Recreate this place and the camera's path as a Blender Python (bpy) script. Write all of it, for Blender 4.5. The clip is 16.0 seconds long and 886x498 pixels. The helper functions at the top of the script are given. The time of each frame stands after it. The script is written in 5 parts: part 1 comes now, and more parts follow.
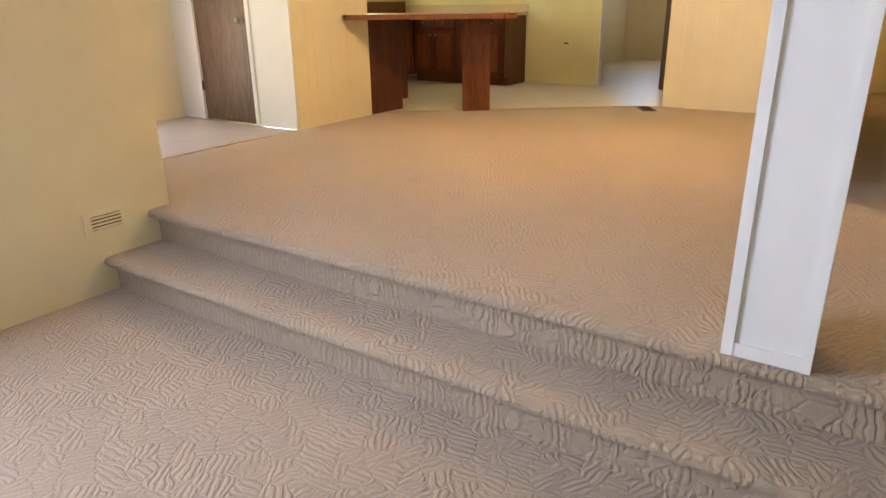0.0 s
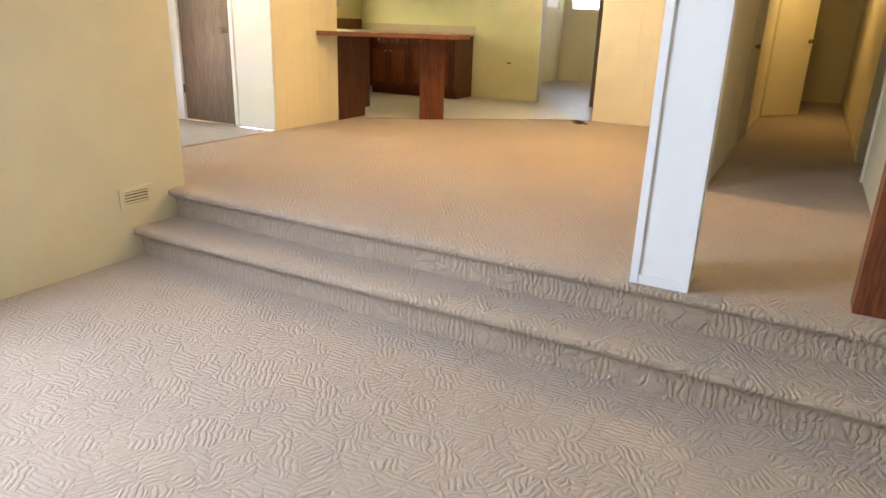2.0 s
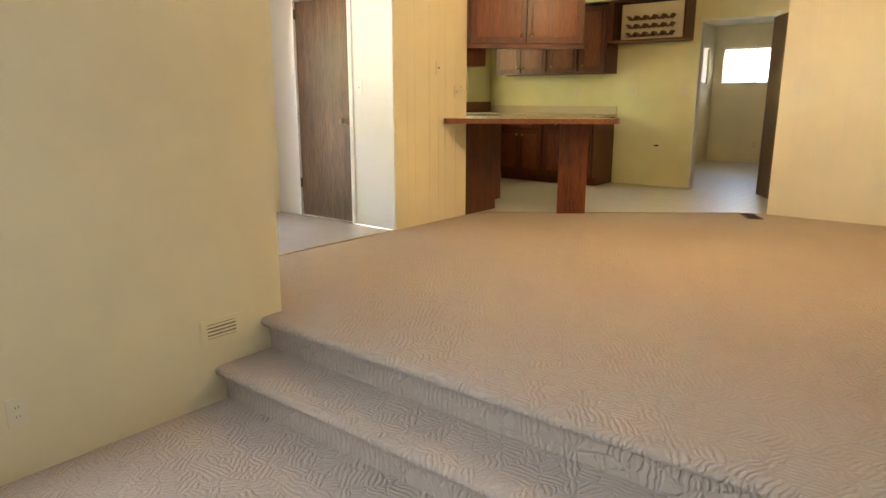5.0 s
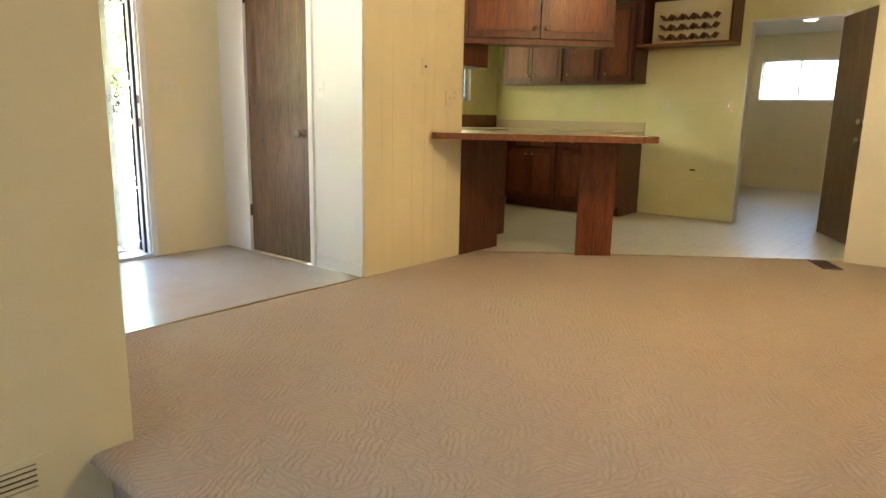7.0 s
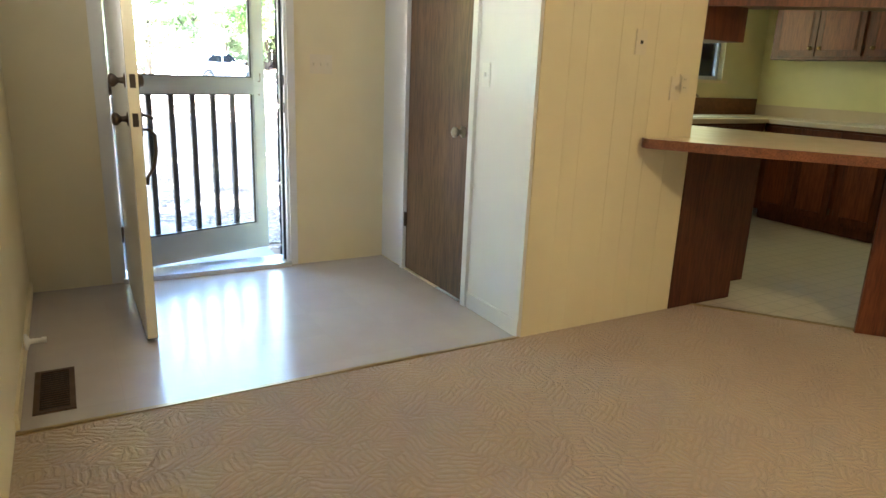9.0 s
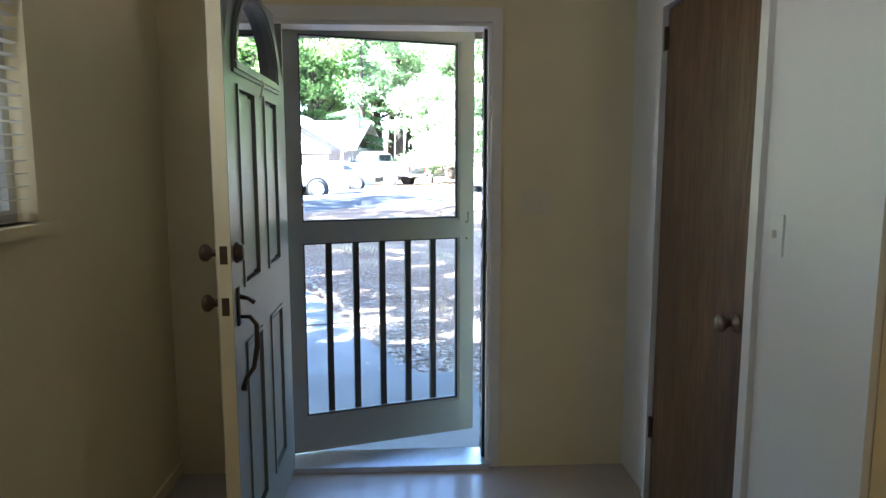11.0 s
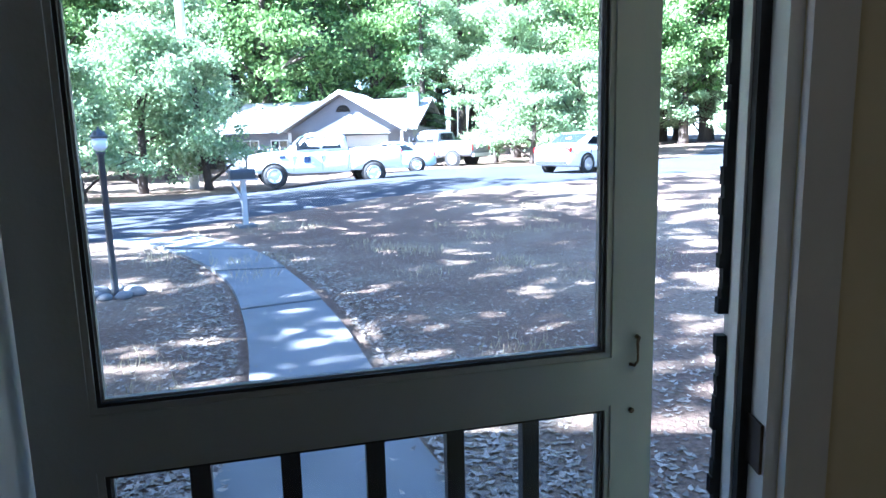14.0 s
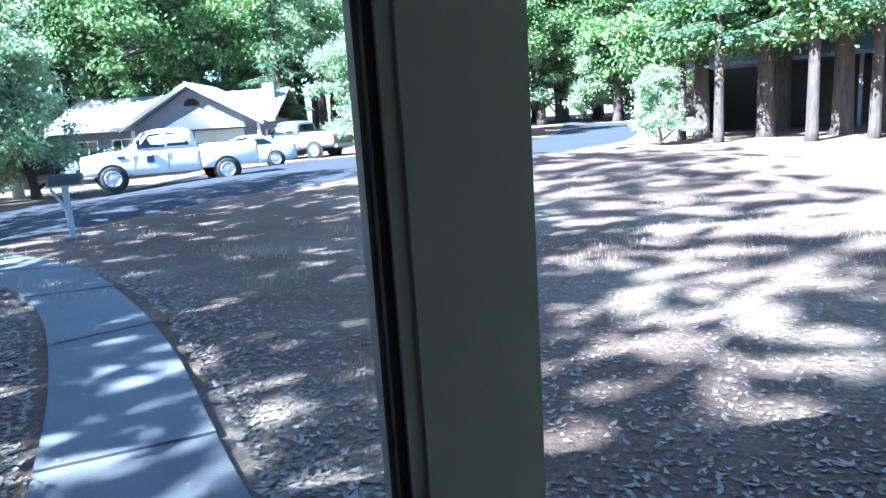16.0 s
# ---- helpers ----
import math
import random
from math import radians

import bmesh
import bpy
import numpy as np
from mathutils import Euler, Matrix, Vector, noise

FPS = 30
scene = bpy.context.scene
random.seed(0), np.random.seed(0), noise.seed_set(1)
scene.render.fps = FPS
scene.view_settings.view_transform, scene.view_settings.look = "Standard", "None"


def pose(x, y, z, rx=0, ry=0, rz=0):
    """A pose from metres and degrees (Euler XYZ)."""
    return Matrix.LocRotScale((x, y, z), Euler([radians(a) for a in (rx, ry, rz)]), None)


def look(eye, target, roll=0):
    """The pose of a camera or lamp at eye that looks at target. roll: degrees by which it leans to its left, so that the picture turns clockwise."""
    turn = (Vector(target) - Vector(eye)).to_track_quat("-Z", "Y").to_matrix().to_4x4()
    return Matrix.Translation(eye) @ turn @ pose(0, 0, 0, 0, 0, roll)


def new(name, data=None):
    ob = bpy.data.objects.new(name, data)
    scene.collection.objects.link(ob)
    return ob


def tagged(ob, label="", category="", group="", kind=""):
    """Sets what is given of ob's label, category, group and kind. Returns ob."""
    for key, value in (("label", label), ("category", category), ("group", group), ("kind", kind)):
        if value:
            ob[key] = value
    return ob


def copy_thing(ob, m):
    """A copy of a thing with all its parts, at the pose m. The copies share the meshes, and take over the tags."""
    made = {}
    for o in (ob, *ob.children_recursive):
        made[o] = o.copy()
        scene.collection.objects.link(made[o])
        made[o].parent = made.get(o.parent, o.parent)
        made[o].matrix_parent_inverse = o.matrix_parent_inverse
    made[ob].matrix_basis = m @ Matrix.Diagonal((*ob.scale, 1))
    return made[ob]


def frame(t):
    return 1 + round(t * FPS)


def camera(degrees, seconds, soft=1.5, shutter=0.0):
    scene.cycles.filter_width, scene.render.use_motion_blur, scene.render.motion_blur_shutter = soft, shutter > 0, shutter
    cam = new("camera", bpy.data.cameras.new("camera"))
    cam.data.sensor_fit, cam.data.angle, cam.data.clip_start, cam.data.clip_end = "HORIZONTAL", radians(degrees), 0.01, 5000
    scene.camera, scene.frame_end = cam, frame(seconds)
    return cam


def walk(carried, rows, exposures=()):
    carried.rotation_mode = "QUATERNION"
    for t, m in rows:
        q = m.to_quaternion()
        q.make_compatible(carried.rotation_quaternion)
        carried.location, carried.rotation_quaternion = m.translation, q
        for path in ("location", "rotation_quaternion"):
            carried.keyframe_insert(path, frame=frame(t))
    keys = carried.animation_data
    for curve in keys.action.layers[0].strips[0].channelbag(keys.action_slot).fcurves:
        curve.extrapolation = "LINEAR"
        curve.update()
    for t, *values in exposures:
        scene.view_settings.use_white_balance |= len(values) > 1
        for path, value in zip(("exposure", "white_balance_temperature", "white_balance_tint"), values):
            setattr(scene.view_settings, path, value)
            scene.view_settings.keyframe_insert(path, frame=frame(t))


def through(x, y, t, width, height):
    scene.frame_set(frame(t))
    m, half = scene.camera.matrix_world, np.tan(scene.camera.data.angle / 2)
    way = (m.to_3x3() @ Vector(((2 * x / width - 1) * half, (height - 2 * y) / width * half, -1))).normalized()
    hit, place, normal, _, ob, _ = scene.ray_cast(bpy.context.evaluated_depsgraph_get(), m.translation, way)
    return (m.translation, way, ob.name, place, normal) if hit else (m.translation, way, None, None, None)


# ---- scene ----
cam = camera(67.7, 16.0)
PATH = [
    (0, (3.307, -2.171, 1.039), (2.258, -0.615, 0.347), -0.7),
    (0.5, (3.396, -2.388, 1.024), (2.440, -0.804, 0.263), -0.2),
    (1, (3.448, -2.625, 1.059), (2.532, -1.014, 0.307), 0.9),
    (1.5, (3.501, -2.887, 1.090), (2.614, -1.243, 0.377), 0.1),
    (2, (3.565, -3.023, 1.084), (2.675, -1.353, 0.436), 1.9),
    (2.5, (3.592, -3.076, 1.112), (2.595, -1.443, 0.532), 1.4),
    (3, (3.527, -2.987, 1.128), (2.472, -1.349, 0.678), 1.1),
    (3.5, (3.455, -2.853, 1.142), (2.353, -1.244, 0.699), -0.4),
    (4, (3.354, -2.608, 1.134), (2.208, -1.026, 0.707), 0.4),
    (4.5, (3.187, -2.393, 1.117), (1.939, -0.902, 0.650), 0.7),
    (4.7, (3.058, -2.320, 1.146), (1.825, -0.813, 0.689), 0.1),
    (6.8, (2.195, -1.077, 1.094), (0.986, 0.466, 0.694), 0.6),
    (7, (2.098, -0.961, 1.090), (0.848, 0.549, 0.692), 1.1),
    (7.5, (1.883, -0.673, 1.092), (0.567, 0.764, 0.640), 0.0),
    (8, (1.718, -0.386, 1.105), (0.404, 1.022, 0.568), -0.4),
    (8.5, (1.525, -0.072, 1.315), (0.054, 1.155, 0.738), 1.8),
    (9, (1.341, 0.202, 1.248), (-0.333, 1.167, 0.729), 2.3),
    (9.5, (1.141, 0.406, 1.287), (-0.624, 1.150, 0.713), 1.4),
    (10, (0.911, 0.605, 1.346), (-1.001, 1.041, 0.953), 0.5),
    (10.2, (0.791, 0.726, 1.356), (-1.155, 1.046, 1.022), -0.3),
    (12.3, (-0.687, 1.123, 1.560), (-2.671, 1.082, 1.308), 1.6),
    (12.5, (-0.844, 1.127, 1.560), (-2.827, 1.054, 1.309), 1.6),
    (13, (-1.209, 1.101, 1.561), (-3.191, 1.006, 1.312), -0.6),
    (13.5, (-1.610, 1.104, 1.536), (-3.587, 1.037, 1.245), -0.3),
    (14, (-2.005, 1.061, 1.519), (-3.977, 0.973, 1.195), -1.4),
    (14.5, (-2.390, 1.079, 1.521), (-4.366, 1.058, 1.217), -4.4),
    (15, (-2.648, 1.093, 1.487), (-4.628, 1.031, 1.213), -2.8),
    (15.5, (-2.680, 1.058, 1.500), (-4.648, 1.172, 1.163), -3.4),
    (16, (-2.737, 1.258, 1.480), (-4.681, 1.545, 1.107), -3.8),
]
walk(cam, [(t, look(eye, target, roll)) for t, eye, target, roll in PATH],
     [(0.0, 8.0, 7000, 26), (2.0, 8.3, 6600, 21), (3.5, 7.85, 6700, 20), (4.5, 7.85, 6800, 19), (7.0, 7.75, 6450, 15), (8.0, 7.6, 6050, 12), (9.0, 7.35, 5800, 11), (10.0, 6.6, 5550, 10), (10.2, 6.4, 5500, 10), (12.3, 4.9, 4950, 12), (13.5, 4.5, 4800, 11), (14.5, 4.25, 4700, 10), (15.0, 3.85, 4650, 9), (16.0, 3.45, 4600, 7)])

# ---- world, sun, large lights, exposure ----
SUN_EL, SUN_AZ = 44.0, (0.47, -0.883)
world = bpy.data.worlds.new("world")
scene.world = world
world.use_nodes = True
sky = world.node_tree.nodes.new("ShaderNodeTexSky")
sky.sky_type = "NISHITA"
sky.sun_disc = False
sky.sun_elevation = radians(SUN_EL)
sky.sun_rotation = math.atan2(SUN_AZ[0], SUN_AZ[1])
back = world.node_tree.nodes["Background"]
back.inputs["Strength"].default_value = 0.05
world.node_tree.links.new(sky.outputs[0], back.inputs[0])


def lamp(name, kind, m, power, color, **more):
    data = bpy.data.lights.new(name, kind)
    data.energy, data.color = power, color
    for key, value in more.items():
        if key == "size":
            data.size = value
        elif key == "size_y":
            data.shape = "RECTANGLE"
            data.size_y = value
        elif key == "radius":
            data.shadow_soft_size = value
        elif key == "angle":
            data.angle = value
    ob = new(name, data)
    ob.matrix_basis = m
    return ob


sun_way = Vector((SUN_AZ[0] * math.cos(radians(SUN_EL)), SUN_AZ[1] * math.cos(radians(SUN_EL)), math.sin(radians(SUN_EL))))
lamp("sun", "SUN", look(sun_way * 50, (0, 0, 0)), 5.0, (1.0, 0.95, 0.87), angle=radians(0.6))
DAY = (0.56, 0.74, 1.0)
lamp("skylight_living_west", "AREA", look((0.03, -2.75, 1.25), (3.0, -2.75, 0.6)), 0.8, DAY, size=1.7, size_y=1.2)
lamp("skylight_entry_window", "AREA", look((-1.1, -0.1, 1.7), (-1.1, 2.0, 1.2)), 0.12, (1.0, 0.94, 0.82), size=1.0, size_y=0.8)
lamp("skylight_kitchen", "AREA", look((-3.15, 5.2, 1.7), (0.0, 5.0, 0.9)), 0.065, (1.0, 0.97, 0.5), size=1.3, size_y=0.8)
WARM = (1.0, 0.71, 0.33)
lamp("hall_bulb", "POINT", pose(3.4, 6.6, 2.2), 0.065, (1.0, 0.74, 0.28), radius=0.09)
lamp("laundry_bulb", "POINT", pose(0.0, 8.9, 2.27), 0.025, (1.0, 0.9, 0.7), radius=0.1)
# added warm fill over the dining carpet; no fixture is seen there
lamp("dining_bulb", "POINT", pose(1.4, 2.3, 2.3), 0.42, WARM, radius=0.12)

# ---- materials ----
MATS = {}


class Nodes:
    """A small chain of nodes on one new material."""

    def __init__(self, name, rough=0.6, metal=0.0, spec=0.5):
        self.m = bpy.data.materials.new(name)
        self.m.use_nodes = True
        self.t = self.m.node_tree
        self.bsdf = self.t.nodes["Principled BSDF"]
        self.out = self.t.nodes["Material Output"]
        self.set(self.bsdf, "Roughness", rough)
        self.set(self.bsdf, "Metallic", metal)
        self.set(self.bsdf, "Specular IOR Level", spec)
        MATS[name] = self.m

    def set(self, node, socket, value):
        node.inputs[socket].default_value = value

    def add(self, kind, **values):
        node = self.t.nodes.new(kind)
        for key, value in values.items():
            node.inputs[key.replace("_", " ")].default_value = value
        return node

    def link(self, a, b):
        self.t.links.new(a, b)

    def coords(self, scale=(1, 1, 1), rot=(0, 0, 0), space="Object"):
        co = self.t.nodes.new("ShaderNodeTexCoord")
        mp = self.t.nodes.new("ShaderNodeMapping")
        mp.inputs["Scale"].default_value = scale
        mp.inputs["Rotation"].default_value = rot
        self.link(co.outputs[space], mp.inputs["Vector"])
        return mp.outputs[0]

    def place(self, scale=(1, 1, 1), rot=(0, 0, 0)):
        geo = self.t.nodes.new("ShaderNodeNewGeometry")
        mp = self.t.nodes.new("ShaderNodeMapping")
        mp.inputs["Scale"].default_value = scale
        mp.inputs["Rotation"].default_value = rot
        self.link(geo.outputs["Position"], mp.inputs["Vector"])
        return mp.outputs[0]

    def noise(self, vec, scale, detail=3.0, rough=0.55):
        n = self.add("ShaderNodeTexNoise", Scale=scale, Detail=detail, Roughness=rough)
        self.link(vec, n.inputs["Vector"])
        return n.outputs["Fac"]

    def ramp(self, fac, stops):
        r = self.t.nodes.new("ShaderNodeValToRGB")
        e = r.color_ramp.elements
        while len(e) < len(stops):
            e.new(0.5)
        for el, (pos, col) in zip(e, stops):
            el.position, el.color = pos, (*col, 1) if len(col) == 3 else col
        self.link(fac, r.inputs[0])
        return r.outputs[0]

    def mix(self, fac, a, b, how="MIX"):
        n = self.t.nodes.new("ShaderNodeMix")
        n.data_type, n.blend_type = "RGBA", how
        for sock, v in ((0, fac), (6, a), (7, b)):
            if hasattr(v, "links"):
                self.link(v, n.inputs[sock])
            else:
                n.inputs[sock].default_value = v if sock == 0 else (*v, 1)
        return n.outputs[2]

    def math(self, op, a, b=0.0):
        n = self.t.nodes.new("ShaderNodeMath")
        n.operation = op
        for sock, v in ((0, a), (1, b)):
            if hasattr(v, "links"):
                self.link(v, n.inputs[sock])
            else:
                n.inputs[sock].default_value = v
        return n.outputs[0]

    def color(self, value):
        if hasattr(value, "links"):
            self.link(value, self.bsdf.inputs["Base Color"])
        else:
            self.bsdf.inputs["Base Color"].default_value = (*value, 1)
        return self

    def bump(self, height, strength=0.3, distance=0.01):
        b = self.add("ShaderNodeBump", Strength=strength, Distance=distance)
        self.link(height, b.inputs["Height"])
        self.link(b.outputs[0], self.bsdf.inputs["Normal"])
        return self


def paint(name, col, rough=0.55, dirt=0.12, grain=90.0, bump=0.12):
    n = Nodes(name, rough)
    v = n.place()
    big = n.noise(v, 1.1, 4)
    fine = n.noise(v, grain, 3)
    dark = tuple(c * (1 - dirt) for c in col)
    n.color(n.mix(n.ramp(big, [(0.35, (0, 0, 0)), (0.75, (1, 1, 1))]), dark, col))
    n.bump(fine, bump, 0.004)
    return n.m


def plain(name, col, rough=0.4, metal=0.0, grain=60.0, vary=0.15):
    n = Nodes(name, rough, metal)
    f = n.noise(n.coords(), grain, 3)
    n.color(n.mix(f, tuple(c * (1 - vary) for c in col), tuple(min(1, c * (1 + vary)) for c in col)))
    r = n.ramp(n.noise(n.coords(), 8.0), [(0.3, (rough * 0.8,) * 3), (0.7, (min(1, rough * 1.25),) * 3)])
    n.link(r, n.bsdf.inputs["Roughness"])
    return n.m


def wood(name, a, b, rough=0.4, along=(1, 1, 0.08), scale=14.0, coat=0.0):
    n = Nodes(name, rough, spec=0.3)
    v = n.coords(along)
    info = n.t.nodes.new("ShaderNodeObjectInfo")
    shift = n.t.nodes.new("ShaderNodeVectorMath")
    shift.operation = "ADD"
    n.link(v, shift.inputs[0])
    n.link(n.math("MULTIPLY", info.outputs["Random"], 9.0), shift.inputs[1])
    g = n.noise(shift.outputs[0], scale, 6, 0.65)
    fine = n.noise(shift.outputs[0], scale * 7, 4, 0.6)
    c = n.mix(n.ramp(g, [(0.3, (0, 0, 0)), (0.7, (1, 1, 1))]), a, b)
    n.color(n.mix(1.0, c, n.ramp(fine, [(0.35, (0.55, 0.55, 0.55)), (0.6, (1, 1, 1))]), "MULTIPLY"))
    n.bsdf.inputs["Coat Weight"].default_value = coat
    n.bsdf.inputs["Coat Roughness"].default_value = 0.25
    n.bump(fine, 0.1, 0.002)
    return n.m


def carpet(name, col):
    """Cut pile with short raised bars that turn from patch to patch."""
    n = Nodes(name, 0.95, spec=0.1)
    pos = n.place()
    wv = n.t.nodes.new("ShaderNodeVectorMath")
    wv.operation = "MULTIPLY_ADD"
    nv = n.add("ShaderNodeTexNoise", Scale=11.0, Detail=2.0)
    n.link(pos, nv.inputs["Vector"])
    n.link(nv.outputs["Color"], wv.inputs[0])
    wv.inputs[1].default_value = (0.05, 0.05, 0.0)
    n.link(pos, wv.inputs[2])
    cell = n.add("ShaderNodeTexVoronoi", Scale=11.0)
    n.link(wv.outputs[0], cell.inputs["Vector"])
    sep = n.t.nodes.new("ShaderNodeSeparateColor")
    n.link(cell.outputs["Color"], sep.inputs[0])
    # one of three bar directions for each patch
    ang = n.math("MULTIPLY", n.math("FLOOR", n.math("MULTIPLY", sep.outputs[0], 3.0)), 1.05)
    rot = n.t.nodes.new("ShaderNodeVectorRotate")
    rot.rotation_type = "Z_AXIS"
    n.link(wv.outputs[0], rot.inputs["Vector"])
    n.link(n.math("ADD", ang, 0.45), rot.inputs["Angle"])
    wave = n.add("ShaderNodeTexWave", Scale=13.0, Distortion=2.2, Detail=1.0)
    wave.inputs["Detail Scale"].default_value = 2.0
    n.link(rot.outputs[0], wave.inputs["Vector"])
    bars = n.ramp(wave.outputs["Fac"], [(0.15, (0, 0, 0)), (0.6, (1, 1, 1))])
    edge = n.add("ShaderNodeTexVoronoi", Scale=11.0)
    edge.feature = "DISTANCE_TO_EDGE"
    n.link(wv.outputs[0], edge.inputs["Vector"])
    gap = n.ramp(edge.outputs["Distance"], [(0.0, (0, 0, 0)), (0.09, (1, 1, 1))])
    pile = n.noise(pos, 420.0, 2, 0.7)
    tuft = n.noise(pos, 150.0, 2, 0.7)
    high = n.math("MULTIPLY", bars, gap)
    total = n.math("ADD", high, n.math("ADD", n.math("MULTIPLY", pile, 0.5), n.math("MULTIPLY", tuft, 0.7)))
    stain = n.ramp(n.noise(pos, 0.7, 4), [(0.3, (0.86, 0.84, 0.82)), (0.7, (1, 1, 1))])
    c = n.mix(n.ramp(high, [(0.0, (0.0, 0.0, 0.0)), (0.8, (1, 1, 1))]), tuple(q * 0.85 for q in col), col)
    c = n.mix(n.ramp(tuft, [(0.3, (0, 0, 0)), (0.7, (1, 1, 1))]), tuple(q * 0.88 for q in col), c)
    c = n.mix(1.0, c, stain, "MULTIPLY")
    n.color(c)
    n.bsdf.inputs["Sheen Weight"].default_value = 0.25
    n.bsdf.inputs["Sheen Roughness"].default_value = 0.5
    n.bump(total, 0.7, 0.011)
    return n.m


def vinyl(name, col, joint, size, rough, turn=0.0, dark=0.85):
    n = Nodes(name, rough, spec=0.5)
    pos = n.place((1, 1, 1), (0, 0, turn))
    br = n.add("ShaderNodeTexBrick", Scale=1.0)
    br.offset = 0.0
    br.inputs["Brick Width"].default_value = size
    br.inputs["Row Height"].default_value = size
    br.inputs["Mortar Size"].default_value = joint
    br.inputs["Mortar Smooth"].default_value = 0.4
    br.inputs["Color1"].default_value = (*col, 1)
    br.inputs["Color2"].default_value = (*[c * 0.96 for c in col], 1)
    br.inputs["Mortar"].default_value = (*[c * dark for c in col], 1)
    n.link(pos, br.inputs["Vector"])
    cloud = n.ramp(n.noise(pos, 5.0, 5), [(0.2, (0.92, 0.91, 0.90)), (0.8, (1, 1, 1))])
    n.color(n.mix(1.0, br.outputs["Color"], cloud, "MULTIPLY"))
    wear = n.ramp(n.noise(pos, 2.3, 4), [(0.2, (rough * 0.92,) * 3), (0.8, (rough * 1.15,) * 3)])
    n.link(wear, n.bsdf.inputs["Roughness"])
    n.bump(n.math("ADD", n.noise(pos, 26.0, 2), n.math("MULTIPLY", br.outputs["Fac"], -0.1)), 0.03, 0.004)
    return n.m


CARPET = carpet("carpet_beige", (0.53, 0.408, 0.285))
WALL = paint("wall_cream_paint", (0.80, 0.71, 0.47), 0.5)
PANEL = paint("wall_yellow_panel_paint", (0.80, 0.72, 0.50), 0.45)
KPAINT = paint("kitchen_yellow_paint", (0.78, 0.745, 0.42), 0.45, 0.18)
WHITE = paint("white_satin_paint", (0.76, 0.75, 0.72), 0.4, 0.06)
CEIL = paint("ceiling_white_paint", (0.78, 0.75, 0.68), 0.8, 0.08, 40, 0.5)
LINO = vinyl("entry_vinyl", (0.50, 0.455, 0.42), 0.002, 0.305, 0.23, 0.0, 0.95)
KLINO = vinyl("kitchen_vinyl", (0.66, 0.61, 0.50), 0.006, 0.115, 0.36, 0.0, 0.80)
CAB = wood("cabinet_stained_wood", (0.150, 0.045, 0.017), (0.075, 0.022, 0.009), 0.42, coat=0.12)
CABX = wood("cabinet_panel_wood", (0.22, 0.062, 0.021), (0.13, 0.037, 0.013), 0.42, coat=0.1)
EDGEWOOD = wood("counter_edge_wood", (0.27, 0.10, 0.034), (0.15, 0.053, 0.019), 0.4, (1, 1, 1), 20, 0.15)
DOORWOOD = wood("door_brown_veneer", (0.165, 0.088, 0.040), (0.09, 0.048, 0.024), 0.34, coat=0.15)
TOP = plain("laminate_tan", (0.56, 0.46, 0.33), 0.35, 0, 120, 0.12)
BRASS = plain("aged_brass", (0.30, 0.20, 0.09), 0.38, 1.0)
BRONZE = plain("dark_bronze", (0.10, 0.075, 0.055), 0.4, 0.9)
STRIPMAT = plain("worn_gold_edge_strip", (0.42, 0.32, 0.17), 0.34, 0.7)
NICKEL = plain("worn_nickel", (0.36, 0.31, 0.24), 0.33, 1.0)
ALU = plain("aluminium", (0.60, 0.62, 0.64), 0.4, 1.0)
BLACKSTEEL = plain("black_painted_steel", (0.025, 0.027, 0.03), 0.45)
REGISTER = plain("brown_register_steel", (0.09, 0.05, 0.03), 0.5, 0.4)
DARK = plain("dark_void", (0.012, 0.011, 0.010), 0.9)
ALMOND = plain("almond_plastic", (0.70, 0.63, 0.48), 0.4, 0, 20, 0.04)
IVORY = plain("white_plastic", (0.78, 0.77, 0.73), 0.35, 0, 20, 0.04)
# grey-white door, the shade on its outer face put into a darker colour
DOORSHADED = paint("door_grey_white_shaded", (0.16, 0.17, 0.168), 0.45, 0.15)
# white screen door frame, greyed in the colour to carry its shadow
SCREENSHADED = paint("screen_door_shaded_white", (0.32, 0.34, 0.35), 0.5, 0.12)
SLAT = plain("blind_slat_white", (0.78, 0.78, 0.76), 0.45, 0, 10, 0.04)
RUBBER = plain("black_rubber", (0.02, 0.02, 0.02), 0.85)
CONCRETE = Nodes("concrete", 0.9)
v_ = CONCRETE.place()
CONCRETE.color(CONCRETE.mix(1.0, CONCRETE.ramp(CONCRETE.noise(v_, 1.6, 6), [(0.3, (0.125, 0.127, 0.128)), (0.7, (0.18, 0.182, 0.182))]),
                            CONCRETE.ramp(CONCRETE.noise(v_, 160.0, 3), [(0.25, (0.78, 0.78, 0.78)), (0.7, (1, 1, 1))]), "MULTIPLY"))
CONCRETE.bump(CONCRETE.noise(v_, 130.0, 4), 0.25, 0.004)
CONCRETE = CONCRETE.m
ASPH = Nodes("asphalt", 0.95, spec=0.15)
v_ = ASPH.place()
ASPH.color(ASPH.mix(ASPH.noise(v_, 0.5, 5), (0.028, 0.031, 0.038), (0.052, 0.056, 0.066)))
ASPH.bump(ASPH.noise(v_, 90.0, 3), 0.5, 0.006)
ASPH = ASPH.m
SOIL = Nodes("dry_soil", 1.0, spec=0.1)
v_ = SOIL.place()
SOIL.color(SOIL.mix(1.0, SOIL.ramp(SOIL.noise(v_, 0.35, 7, 0.65), [(0.3, (0.16, 0.105, 0.08)), (0.5, (0.23, 0.165, 0.12)), (0.72, (0.33, 0.27, 0.195))]),
                    SOIL.ramp(SOIL.noise(v_, 22.0, 6, 0.7), [(0.3, (0.45, 0.45, 0.45)), (0.7, (1, 1, 1))]), "MULTIPLY"))
SOIL.bump(SOIL.noise(v_, 16.0, 7, 0.7), 0.9, 0.05)
